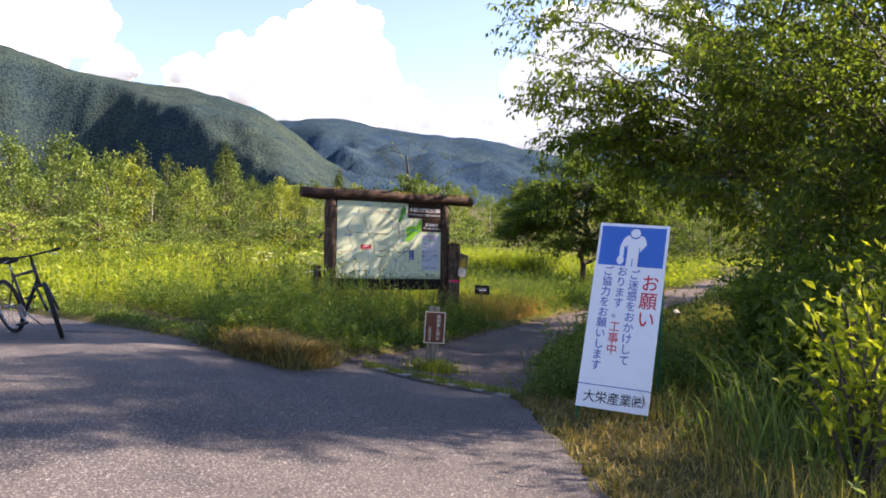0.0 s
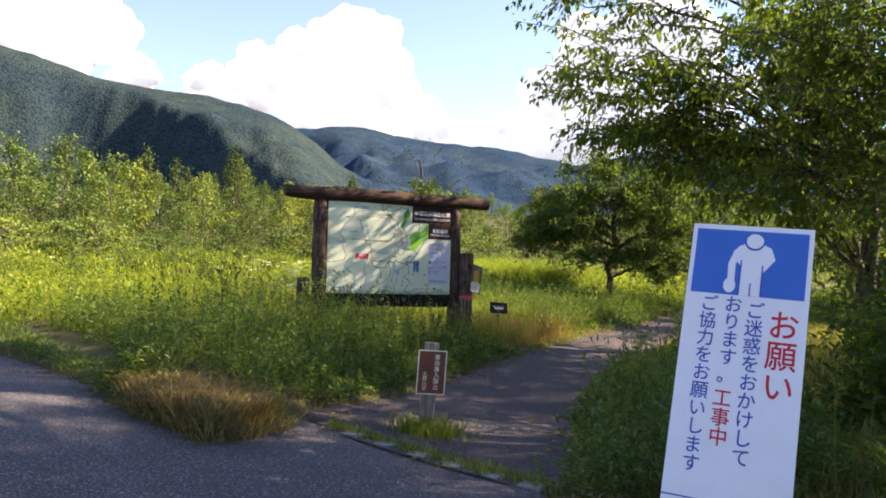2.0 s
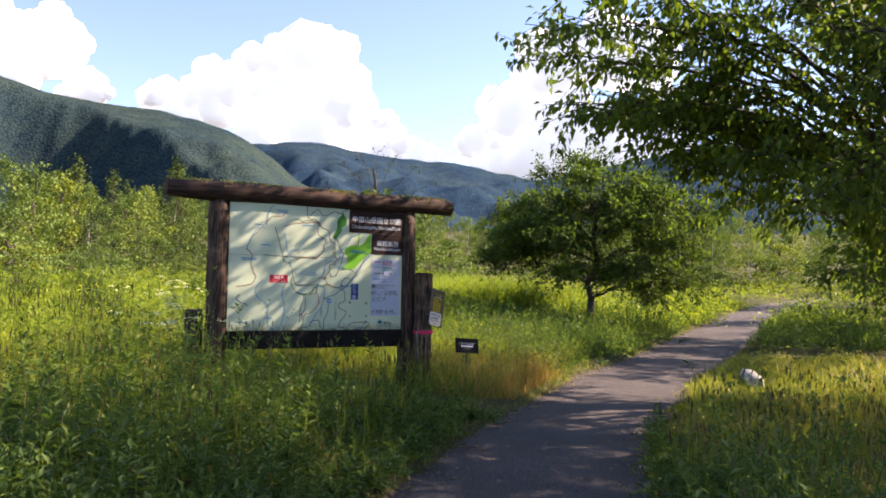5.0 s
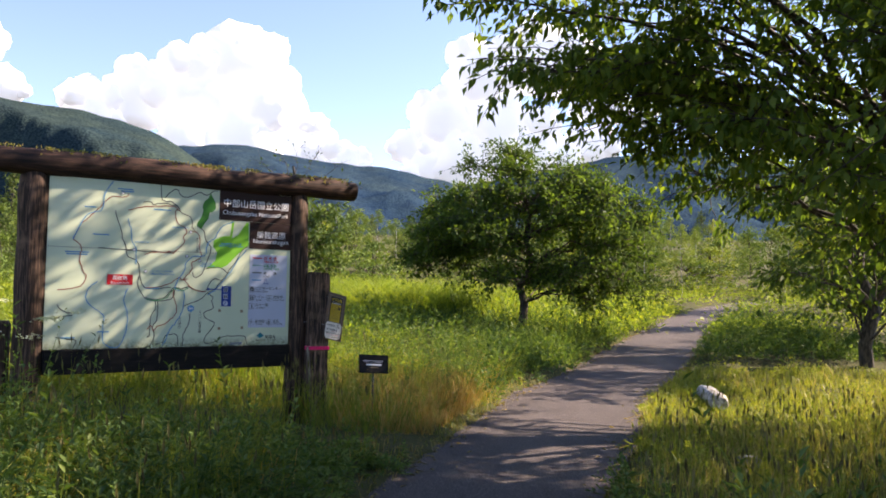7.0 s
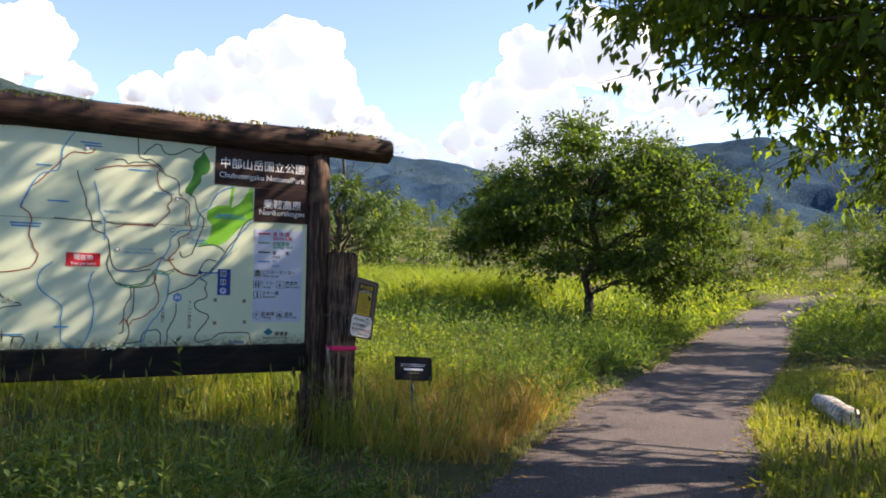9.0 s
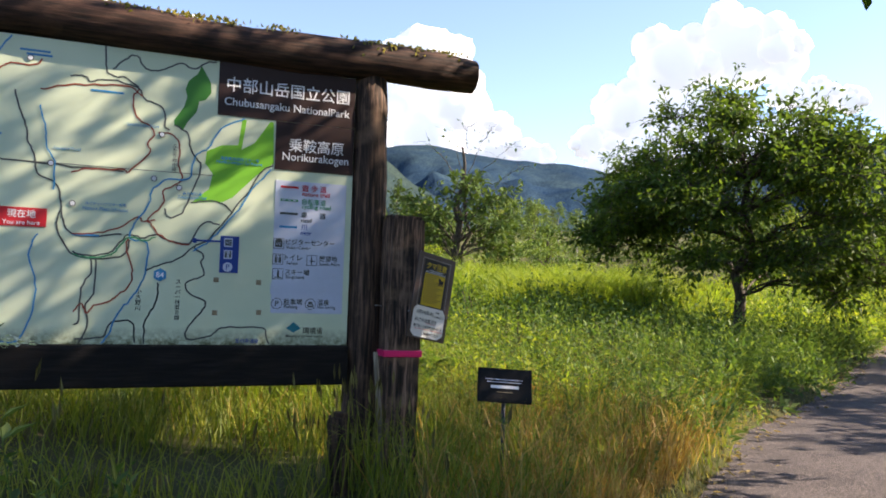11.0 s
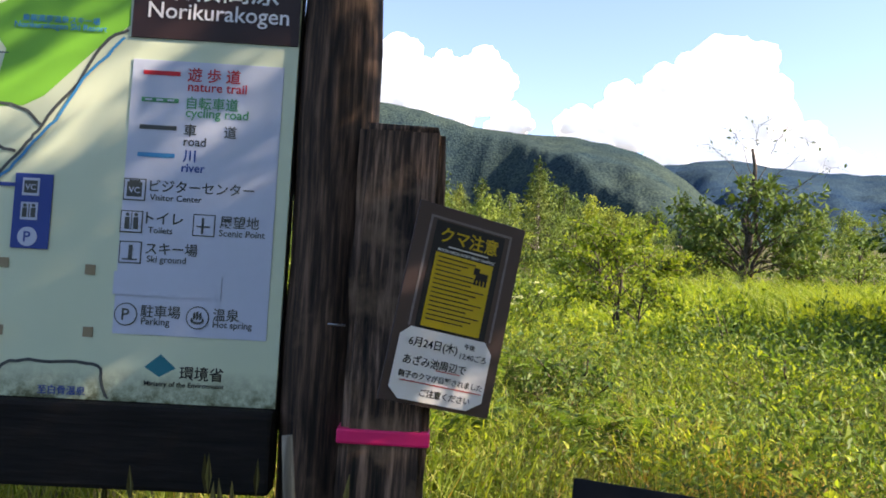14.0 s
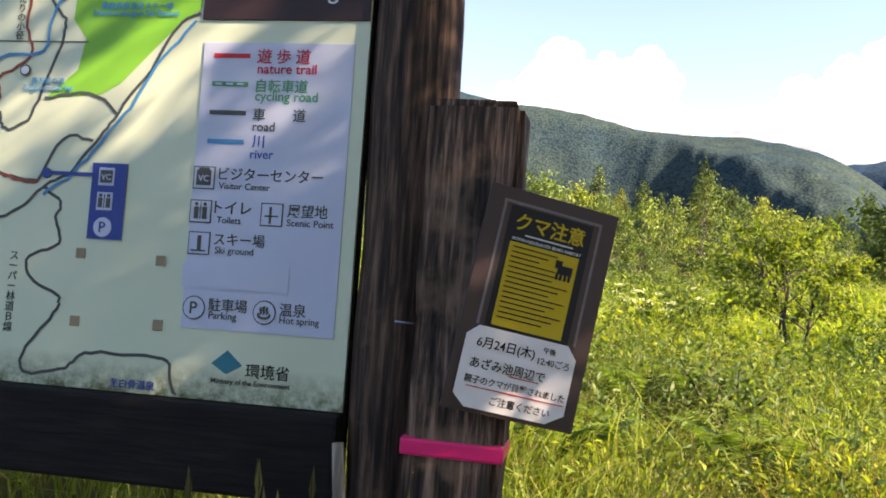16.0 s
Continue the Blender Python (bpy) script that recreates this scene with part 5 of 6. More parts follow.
def shrub(name, label, x, y, r, hgt, leaf, n, mat, seed, group="", sink=0.0):
    """A bush: stems from one root and leaves in clumps round their ends."""
    rng = np.random.default_rng(seed)
    z = float(land(x, y)) - sink
    t = thing(name, label, "shrub", pose(x, y, z), group)
    stems, lv = [], []
    for k in range(14):
        a = rng.uniform(0, math.tau)
        q = rng.uniform(0.3, 1.0)
        e = np.array([math.cos(a) * r * q, math.sin(a) * r * q, hgt * rng.uniform(0.45, 1.0) * (1.1 - 0.4 * q)])
        stems.append(skin(curve_points((0, 0, -0.05), e, 0.12, 6, rng), 0.02, 0.005, 4))
        m = n // 14
        c = e * rng.uniform(0.45, 1.0, (m, 1)) + rng.normal(0, 0.24, (m, 3)) * np.array([r, r, hgt]) * 0.6
        c[:, 2] = np.maximum(c[:, 2], 0.06)
        lv.append((c, unit(rng.normal(0, 1, (m, 3)) + c * [[1, 1, 0.3]] / r + [[0, 0, 0.1]])))
    np_mesh("stem", *join(stems), BARK, t)
    pos, ax = np.concatenate([a for a, _ in lv]), np.concatenate([b for _, b in lv])
    s = leaf * rng.uniform(0.6, 1.25, len(pos))
    np_mesh("foliage", *leaves(pos, ax, unit(rng.normal(0, 0.5, (len(pos), 3)) + [[0, 0, 1]]), s, s * 0.45), mat, t)
    return t


for i, (x, y, r, hgt, mat) in enumerate(((3.7, 8.7, 0.8, 1.2, SHADELEAF), (4.2, 7.4, 1.1, 1.7, SHADELEAF), (4.6, 9.8, 1.3, 2.2, SHADELEAF), (5.4, 6.2, 1.2, 2.0, SHADELEAF), (3.2, 6.6, 0.8, 1.0, SHADELEAF))):
    shrub("shrub", "dense dark green shrub on the verge", x, y, r, hgt, 0.1, 4200, mat, 60 + i, "verge shrubs")
for i, (x, y, r, hgt) in enumerate(((2.3, 4.4, 0.34, 1.1), (2.55, 4.85, 0.36, 1.25), (2.95, 5.5, 0.4, 1.3), (3.3, 6.0, 0.42, 1.45))):
    shrub("sunlit_shrub", "yellow-green azalea shrub catching the sun", x, y, r, hgt, 0.085, 520, YELLOWLEAF, 80 + i, "azaleas on the verge")
for i, (x, y, r, hgt) in enumerate(((4.0, 4.6, 0.7, 0.95), (5.2, 5.2, 0.9, 1.3))):
    shrub("shrub", "dark green shrub behind the roadside grass", x, y, r, hgt, 0.1, 3000, SHADELEAF, 90 + i, "verge shrubs")


brng = np.random.default_rng(41)
for i in range(22):
    x, y = float(brng.uniform(-15, -2.5)), float(brng.uniform(21, 40))
    if y > 20 - 0.8 * x or i % 3:
        shrub("meadow_bush", "dark green bush rising out of the meadow", x, y, float(brng.uniform(0.5, 0.95)), float(brng.uniform(0.75, 1.3)), 0.085, 1400, SHADELEAF, 300 + i, "bushes in the meadow")


for i, (x, y, r, hgt) in enumerate(((-0.6, 21.6, 0.6, 0.95), (0.9, 22.8, 0.7, 0.9), (2.2, 24.2, 0.6, 0.95), (-2.6, 22.6, 0.7, 1.1), (0.2, 25.2, 0.8, 1.2), (-3.6, 25.0, 0.7, 1.1), (2.9, 21.6, 0.5, 0.8), (-0.4, 29.0, 0.9, 1.3), (3.6, 30.2, 0.7, 1.2))):
    shrub("meadow_bush", "bright green bush among the meadow plants", x, y, r, hgt, 0.08, 1300, SAPLEAF if i % 2 else WEEDLEAF, 340 + i, "bushes in the meadow")


# The forest behind the meadow: a few kinds of tree, each built once and repeated
def forest_tree(name, label, hgt, wide, narrow, n, leaf, mat, bark, seed):
    rng = np.random.default_rng(seed)
    t = thing(name, label, "tree", pose(0, 0, 0), "trees at the edge of the forest")
    np_mesh("trunk", *skin(curve_points((0, 0, -0.5), (0.2, 0.1, hgt * 0.93), 0.0, 9, rng, 0.1), hgt * 0.007, 0.02, 7), bark, t, smooth=True)
    m = 40
    f = rng.uniform(0.06, 1.0, m)
    rad = wide * (np.sin(np.clip(f * 1.05, 0, 1) * math.pi) ** narrow) * rng.uniform(0.5, 1.0, m)
    a = rng.uniform(0, math.tau, m)
    blob = np.stack([np.cos(a) * rad, np.sin(a) * rad, f * hgt], 1)
    k = n // m
    pos = (blob[:, None] + rng.normal(0, 1, (m, k, 3)) * np.array([0.12, 0.12, 0.036]) * np.array([wide * 1.3, wide * 1.3, hgt * 0.75])).reshape(-1, 3)
    pos[:, 2] = np.maximum(pos[:, 2], 0.3)
    limbs = [skin(np.stack([np.array([0, 0, b[2] * 0.8]), b * 0.6 + np.array([0, 0, b[2] * 0.34]), b]), 0.05, 0.015, 3) for b in blob[:12]]
    np_mesh("branching", *join(limbs), BARK, t)
    ax = unit(rng.normal(0, 1, (len(pos), 3)) + [[0, 0, -0.3]])
    s = leaf * rng.uniform(0.6, 1.3, len(pos))
    np_mesh("crown", *leaves(pos, ax, unit(rng.normal(0, 0.6, (len(pos), 3)) + [[0, 0, 1]]), s, s * 0.7), mat, t)
    return t


kinds = [forest_tree("birch", "slender pale-barked birch with light foliage", 9.4, 1.8, 0.6, 1450, 0.25, FORESTLIGHT, BIRCH, 1), forest_tree("alder", "rounded green alder at the forest edge", 9.0, 2.5, 0.5, 1600, 0.27, FORESTLEAF, BARK, 2),
         forest_tree("larch", "tall narrow dark green larch in the forest", 10.4, 1.6, 0.85, 1350, 0.26, CONIFERLEAF, BARK, 3), forest_tree("willow", "bushy green willow before the forest", 6.0, 2.3, 0.5, 1250, 0.235, FORESTLEAF, BARK, 4),
         forest_tree("thicket_shrub", "low bushy thicket at the meadow's edge", 2.6, 2.2, 0.4, 1200, 0.17, FORESTLEAF, BARK, 5)]
rng = np.random.default_rng(77)
spots = []
for i in range(4200):
    az = radians(rng.uniform(-58, 36))
    d = rng.uniform(60, 108) + (14 if -9 < math.degrees(az) < 12 else 0) - (0 if az > radians(-35) else 14)
    x, y = d * math.sin(az), d * math.cos(az)
    if all((x - a) ** 2 + (y - b) ** 2 > 3.6 for a, b in spots):
        spots.append((x, y))
    if len(spots) == 300:
        break
first = set()
for x, y in spots:
    d = math.hypot(x, y)
    k = int(rng.choice([0, 1, 2, 3], p=[0.22, 0.36, 0.26, 0.16]))
    s = rng.uniform(0.66, 1.05) * (0.64 if math.degrees(math.atan2(x, y)) > -14 else 0.9)
    m = pose(x, y, float(land(x, y)) - 0.3, 0, 0, rng.uniform(0, 360)) @ Matrix.Diagonal((s, s, s * rng.uniform(0.9, 1.1), 1))
    if k not in first:
        first.add(k)
        kinds[k].matrix_basis = m
    else:
        o = copy_thing(kinds[k], m)
        o.matrix_basis = m
edge = []
for i in range(500):
    az = radians(rng.uniform(-60, 38))
    d = rng.uniform(44, 66)
    x, y = d * math.sin(az), d * math.cos(az)
    if all((x - a) ** 2 + (y - b) ** 2 > 5 for a, b in edge) and not (2 < x < 30 and y < 56) and not (-6 < x < 2 and y < 54):
        edge.append((x, y))
    if len(edge) == 80:
        break
for i, (x, y) in enumerate(edge):
    s = rng.uniform(0.5, 1.15)
    m = pose(x, y, float(land(x, y)) - 0.2, 0, 0, rng.uniform(0, 360)) @ Matrix.Diagonal((s * 1.2, s * 1.2, s, 1))
    k = 4 if rng.uniform() < 0.8 else 3
    if i == 0:
        kinds[4].matrix_basis = m
    else:
        o = copy_thing(kinds[k], m if k == 4 else m @ Matrix.Diagonal((0.7, 0.7, 0.6, 1)))
        o.matrix_basis = m if k == 4 else m @ Matrix.Diagonal((0.7, 0.7, 0.6, 1))
for x, y, s, k in ((-11.5, 46, 0.36, 2), (-8.2, 47, 0.33, 2), (-17.5, 50, 0.4, 2), (-24, 52, 0.42, 2), (-28, 55, 0.5, 2), (-20, 47, 0.34, 2), (-22.5, 62, 0.66, 0), (-12.6, 62, 0.62, 0), (1.5, 41, 0.5, 3), (-14, 44, 0.45, 3)):
    m = pose(x, y, float(land(x, y)) - 0.2, 0, 0, 40 * s) @ Matrix.Diagonal((s, s, s, 1))
    o = copy_thing(kinds[k], m)
    o.matrix_basis = m


# Grass and weeds
VR = np.random.default_rng(5)


def scatter(n, x0, x1, y0, y1, edge=0.05, patchy=0.0, scale=1.0):
    x, y = VR.uniform(x0, x1, n), VR.uniform(y0, y1, n)
    ok = ~paved(x, y, edge)
    if patchy:
        p = np.sin(x * 1.7 * scale + 2.1 * np.sin(y * 1.1 * scale)) * np.sin(y * 2.3 * scale + 1.3 * np.sin(x * 0.9 * scale))
        ok &= p + VR.normal(0, 0.35, n) > patchy - 1
    x, y = x[ok], y[ok]
    return np.stack([x, y, ground_z(x, y) - 0.02], 1)


def clear(p, *rects):
    ok = np.ones(len(p), bool)
    for x0, x1, y0, y1 in rects:
        ok &= ~((p[:, 0] > x0) & (p[:, 0] < x1) & (p[:, 1] > y0) & (p[:, 1] < y1))
    return p[ok]


def stuff(name, label, sets, mat, category="grass"):
    v, t = join(sets)
    return tagged(np_mesh(name, v, t, mat), label, category, kind="stuff")


def height_at(p, lo, hi):
    """Lower at the edges of the paving, taller away from it."""
    near = paved(p[:, 0], p[:, 1], 0.3) * 0.4 + paved(p[:, 0], p[:, 1], 0.6) * 0.2
    x, y = p[:, 0], p[:, 1]
    s, d = (x + 0.05) * 0.8788 + (y - 17.157) * 0.4772, (x + 0.05) * 0.4772 - (y - 17.157) * 0.8788     # along and before the board
    front = 0.76 * ((s > -3.2) & (s < 0.9) & (d > -0.5) & (d < 2.2)) * smooth((2.4 - d) / 1.2)
    lump = 0.78 + 0.26 * np.sin(0.62 * x + 1.3 * np.sin(0.5 * y)) * np.sin(0.71 * y + 0.9 * np.sin(0.4 * x)) + 0.3 * np.sin(1.9 * x + 1.4 * np.sin(1.3 * y)) * np.sin(1.6 * y + 1.2 * np.sin(1.1 * x))
    lawn = 0.6 * ((x > 4.4) & (x < 8) & (y > 16.5) & (y < 21.5))       # the trodden lawn round the pale stones
    return VR.uniform(lo, hi, len(p)) * (1 - near) * (1 - front) * (1 - lawn) * lump


def weeds(p, lo, hi, k, leaf):
    """Upright leafy stalks: a blade for a stem and leaves up it."""
    n = len(p)
    hgt = height_at(p, lo, hi)
    lean = VR.normal(0, 0.26, (n, 2))
    f = np.clip(np.linspace(0.1, 1.0, k) + VR.normal(0, 0.07, (n, k)), 0.05, 1.02)
    a = VR.uniform(0, math.tau, (n, 1)) + np.arange(k) * 2.4 + VR.normal(0, 0.3, (n, k))
    pos = np.stack([p[:, :1] + lean[:, :1] * hgt[:, None] * f, p[:, 1:2] + lean[:, 1:] * hgt[:, None] * f, p[:, 2:] + hgt[:, None] * f], -1).reshape(-1, 3)
    rise = 0.15 + 0.9 * f ** 2
    ax = np.stack([np.cos(a), np.sin(a), rise], -1).reshape(-1, 3)
    s = (leaf * (1.15 - 0.65 * f) * VR.uniform(0.7, 1.3, (n, k))).ravel()
    lv = leaves(pos, ax, np.tile([[0.0, 0.05, 1.0]], (n * k, 1)), s, s * 0.34)
    top = np.stack([p[:, 0] + lean[:, 0] * hgt, p[:, 1] + lean[:, 1] * hgt, p[:, 2] + hgt], 1)
    return [lv, leaves(p, top - p, np.tile([[0.3, 1.0, 0.1]], (n, 1)), np.linalg.norm(top - p, axis=1) * 1.02, 0.008, 0.0)]


def clumps(p, radius, lo, hi, k, leaf):
    """Bushy low growth: each clump a dome of small leaves that point out and up."""
    n = len(p)
    hgt = height_at(p, lo, hi)[:, None]
    a, q, f = VR.uniform(0, math.tau, (n, k)), np.sqrt(VR.uniform(0, 1, (n, k))), VR.uniform(0.25, 1.0, (n, k)) ** 0.6
    rad = radius * VR.uniform(0.6, 1.3, (n, 1))
    x, y = q * np.cos(a), q * np.sin(a)
    top = np.sqrt(np.maximum(1.02 - q * q, 0.02))
    pos = np.stack([p[:, :1] + x * rad, p[:, 1:2] + y * rad, p[:, 2:] + hgt * top * f], -1).reshape(-1, 3)
    ax = np.stack([x, y, VR.uniform(0.0, 0.9, (n, k))], -1).reshape(-1, 3) + VR.normal(0, 0.45, (n * k, 3))
    s = (leaf * VR.uniform(0.55, 1.35, (n, k))).ravel()
    return leaves(pos, ax, unit(VR.normal(0, 0.35, (n * k, 3)) + [[0, 0, 1]]), s, s * VR.uniform(0.24, 0.5, n * k))


def spikes(p, lo, hi, head):
    """Bare stalks that carry a dark seed spike."""
    n = len(p)
    hgt = VR.uniform(lo, hi, n)
    d = np.concatenate([VR.normal(0, 0.12, (n, 2)), np.ones((n, 1))], 1)
    top = p + d * hgt[:, None]
    side = np.tile([[0.4, 1.0, 0.0]], (n, 1))
    side2 = np.tile([[1.0, -0.4, 0.0]], (n, 1))
    st = leaves(p, d, side, hgt, 0.006, 0.0)
    return [st], [leaves(top, d, side, head, 0.018, 0.0), leaves(top, d, side2, head, 0.018, 0.0)]


# Island and board: leafy weeds, taller away from the paving
isle = clear(scatter(10500, -5.5, 2.6, 7.0, 17.6, 0.03), (-0.35, 0.15, 8.2, 8.9))
isle = isle[(isle[:, 0] > -2.9) | (isle[:, 1] < 13.4)]
isle = isle[(isle[:, 1] < 15.6 + 0.54 * isle[:, 0]) | (isle[:, 0] > 0.4) | (isle[:, 0] < -2.7)]
isle = isle[(isle[:, 0] > -1.3) | (isle[:, 1] > 8.6)]
isle = off_slabs(isle[~((isle[:, 0] > 0.2) & (isle[:, 1] > 15.4))], 0.3, 1.1)
stuff("mugwort_weeds", "dense leafy green weeds covering the island", weeds(isle[::3], 0.35, 1.1, 26, 0.065) + weeds(isle[2::14], 0.8, 1.35, 24, 0.11) + [clumps(isle[1::6], 0.22, 0.25, 0.8, 100, 0.05)], WEEDLEAF, "weeds")
lowp = scatter(2600, -6.2, -1.4, 7.0, 13.5, 0.06)
u, w = lowp[:, 0] - SLAB_A.x, lowp[:, 1] - SLAB_A.y
dirn = (SLAB_B - SLAB_A).normalized()
side_of = u * dirn.y - w * dirn.x
lowp = lowp[(side_of < -0.34) & (side_of > -1.4) & (u * dirn.x + w * dirn.y > 0.5)]
stuff("low_weeds", "low leafy weeds between the slabs and the road", [clumps(lowp, 0.17, 0.12, 0.26, 34, 0.045)], WEEDLEAF, "weeds")
gi = off_slabs(scatter(18000, -6.0, 3.2, 7.0, 19.5, 0.0))
tip = np.stack([VR.normal(-2.22, 0.12, 24), VR.normal(8.38, 0.13, 24)], 1)
tip = tip[~paved(tip[:, 0], tip[:, 1], -0.02)]
tip = np.concatenate([tip, ground_z(tip[:, 0], tip[:, 1])[:, None]], 1)
stuff("leafy_weed", "yellow-green leafy weed at the tip of the island", weeds(tip, 0.45, 0.85, 30, 0.06) + [clumps(tip, 0.17, 0.4, 0.8, 60, 0.045)], WEEDLEAF, "weeds")
stuff("island_grass", "fine green grass between the weeds", [blades(gi, height_at(gi, 0.1, 0.5), 0.007, VR.uniform(0.1, 0.7, len(gi)), VR)], GRASS)
# Meadow beyond, lit by the sun
m1 = scatter(24000, -24, 3.0, 9, 34, 0.1)
m1 = off_slabs(m1, 0.3, 1.2)
m1 = m1[(m1[:, 1] > 17.8 + 0.54 * m1[:, 0]) | ((m1[:, 0] < -2.9) & (m1[:, 1] > 13.3)) | (m1[:, 0] < -5.0)]
m1 = m1[(m1[:, 1] < 30) | (m1[:, 0] < 0)]
m1n = m1[(m1[:, 1] < 25) & (m1[:, 0] > -6)]
m1f = m1[(m1[:, 1] >= 24) | (m1[:, 0] < -5.5)]
stuff("meadow_plants", "sunlit yellow-green knotweed and ferns of the meadow", [clumps(m1f[::4], 0.42, 0.3, 0.85, 34, 0.11), clumps(m1n[::8], 0.34, 0.3, 1.0, 110, 0.05)] + weeds(m1f[::7], 0.4, 0.95, 12, 0.1) , MEADOWLEAF, "meadow plants")
m1t = m1n[(m1n[:, 1] > 19) & (m1n[:, 0] > -4)]
stuff("tall_weeds", "tall leafy green weeds in the meadow behind the board", [clumps(m1t[::3], 0.34, 0.4, 1.1, 80, 0.055)] + weeds(m1t[1::6], 0.5, 1.2, 24, 0.085), WEEDLEAF, "weeds")
m2 = scatter(15000, -70, 30, 30, 64, 0.2)
m2a = scatter(2600, -15, 14, 29, 44, 0.2)
stuff("far_meadow_plants", "sunlit yellow-green growth of the far meadow", weeds(m2[::10], 0.5, 1.0, 10, 0.14) + [clumps(m2[::8], 1.0, 0.4, 1.3, 30, 0.18), clumps(m2a, 0.6, 0.3, 0.95, 36, 0.13)], MEADOWLEAF, "meadow plants")
m3 = scatter(13000, 2.0, 14, 17, 42, 0.05)
m3 = m3[(m3[:, 0] < path_sides(m3[:, 1])[0]) | (m3[:, 1] > 24)]
stuff("pathside_weeds", "green weeds along the far left of the path", weeds(m3[::5], 0.3, 1.0, 15, 0.1) + [clumps(m3[1::8], 0.3, 0.35, 0.9, 60, 0.095)], WEEDLEAF, "weeds")
gm = np.concatenate([scatter(9000, -14, 6, 12, 30, 0.1), scatter(13000, -5, 3.5, 17.2, 24.5, 0.25)])
stuff("meadow_grass", "tall fine grass of the meadow", [blades(gm, height_at(gm, 0.25, 0.85), 0.008, VR.uniform(0.5, 1.3, len(gm)), VR)], GRASS)
# Bright sedge clump behind the plaque
c = np.stack([VR.normal(1.6, 2.2, 5000), VR.normal(37, 1.5, 5000)], 1)
c = np.concatenate([c, land(c[:, 0], c[:, 1])[:, None]], 1)
c2 = np.stack([VR.normal(2.3, 1.0, 2600), VR.normal(31, 0.7, 2600)], 1)
c2 = np.concatenate([c2, land(c2[:, 0], c2[:, 1])[:, None]], 1)
c = np.concatenate([c, c2])
stuff("sedge", "bright arching sedge clumps in the meadow", [blades(c, VR.uniform(1.0, 1.9, len(c)), 0.03, VR.uniform(0.4, 1.1, len(c)), VR)], MEADOWLEAF)
tz = np.repeat(np.stack([VR.uniform(-3.2, 1.2, 16), VR.uniform(18.3, 21.5, 16)], 1), 130, 0) + VR.normal(0, 0.12, (16 * 130, 2))
tz = np.concatenate([tz, ground_z(tz[:, 0], tz[:, 1])[:, None]], 1)
stuff("meadow_sedge", "bright arching sedge tufts behind the notice", [blades(tz, VR.uniform(0.4, 0.85, len(tz)), 0.009, VR.uniform(0.5, 1.3, len(tz)), VR)], MEADOWLEAF)
# Dry grass beside the path and the plaque
d1 = np.stack([VR.normal(1.6, 0.6, 6400), VR.normal(17.8, 1.2, 6400)], 1)
d1 = d1[~paved(d1[:, 0], d1[:, 1], 0.0) & (d1[:, 1] > 16.3) & ~paved(d1[:, 0], d1[:, 1], 0.12)]
d1 = np.concatenate([d1, ground_z(d1[:, 0], d1[:, 1])[:, None]], 1)
stuff("dry_grass", "orange-brown dry grass beside the path", [blades(d1, VR.uniform(0.15, 0.75, len(d1)) * (0.6 + 0.4 * np.sin(d1[:, 0] * 5 + 3 * np.sin(d1[:, 1] * 3))), 0.006, VR.uniform(0.4, 1.3, len(d1)), VR)], DRYGRASS)
d3 = np.concatenate([scatter(2600, -3.6, 1.6, 11, 16.4, 0.05, 0.95), scatter(6500, -3.5, 3.0, 17.6, 22, 0.3, 0.95)])
stuff("brown_grass", "reddish-brown dry stalks among the green weeds", [blades(d3, height_at(d3, 0.3, 0.75), 0.006, VR.uniform(0.1, 0.8, len(d3)), VR)], DRYGRASS)
d2 = np.stack([VR.normal(-1.6, 0.34, 5200), VR.normal(7.9, 0.26, 5200)], 1)
d2 = d2[on_island(d2[:, 0], d2[:, 1], 0.06)]
d2 = np.concatenate([d2, ground_z(d2[:, 0], d2[:, 1])[:, None]], 1)
stuff("withered_grass", "withered brown grass hanging over the island's tip", [blades(d2, VR.uniform(0.12, 0.28, len(d2)), 0.008, VR.uniform(0.9, 1.6, len(d2)), VR)], WITHERED)
# Right verge of the path and the road
v1 = scatter(64000, 0.7, 7.5, 1.0, 21, 0.0)
bare = (v1[:, 1] < 8) & (v1[:, 0] < road_right(v1[:, 1]) + 0.75)
v1 = v1[~bare | (VR.uniform(0, 1, len(v1)) < 0.75)]
low_edge = np.where((v1[:, 1] < 8) & (v1[:, 0] < road_right(v1[:, 1]) + 0.75), 0.45, 1.0)
stuff("verge_grass", "mixed green and yellowing grass on the verge", [blades(v1, height_at(v1, 0.08, 0.5) * low_edge, 0.006, VR.uniform(0.1, 0.9, len(v1)), VR)], VERGE)
lt = np.stack([VR.uniform(0.6, 2.6, 16000), VR.uniform(1.6, 8.2, 16000)], 1)
lt = lt[~paved(lt[:, 0], lt[:, 1], 0.0) & (lt[:, 0] < road_right(lt[:, 1]) + VR.uniform(0.2, 1.3, len(lt)))]
lt = np.concatenate([lt, ground_z(lt[:, 0], lt[:, 1])[:, None]], 1)
stuff("verge_litter", "brown litter and short dry grass at the road edge", [blades(lt, VR.uniform(0.02, 0.11, len(lt)), 0.009, VR.uniform(0.6, 1.7, len(lt)), VR)], WITHERED)
v0 = np.concatenate([scatter(15000, 6.5, 15, -3, 22, 0.0), scatter(9000, 1.0, 7.5, -3, 1.2, 0.05)])
stuff("rough_grass", "rough yellowing grass under the roadside trees", [blades(v0, VR.uniform(0.08, 0.42, len(v0)), 0.011, VR.uniform(0.2, 1.1, len(v0)), VR)], VERGE)
v2 = scatter(350, 1.6, 6.5, 1.5, 13.5, 0.35, 0.9)
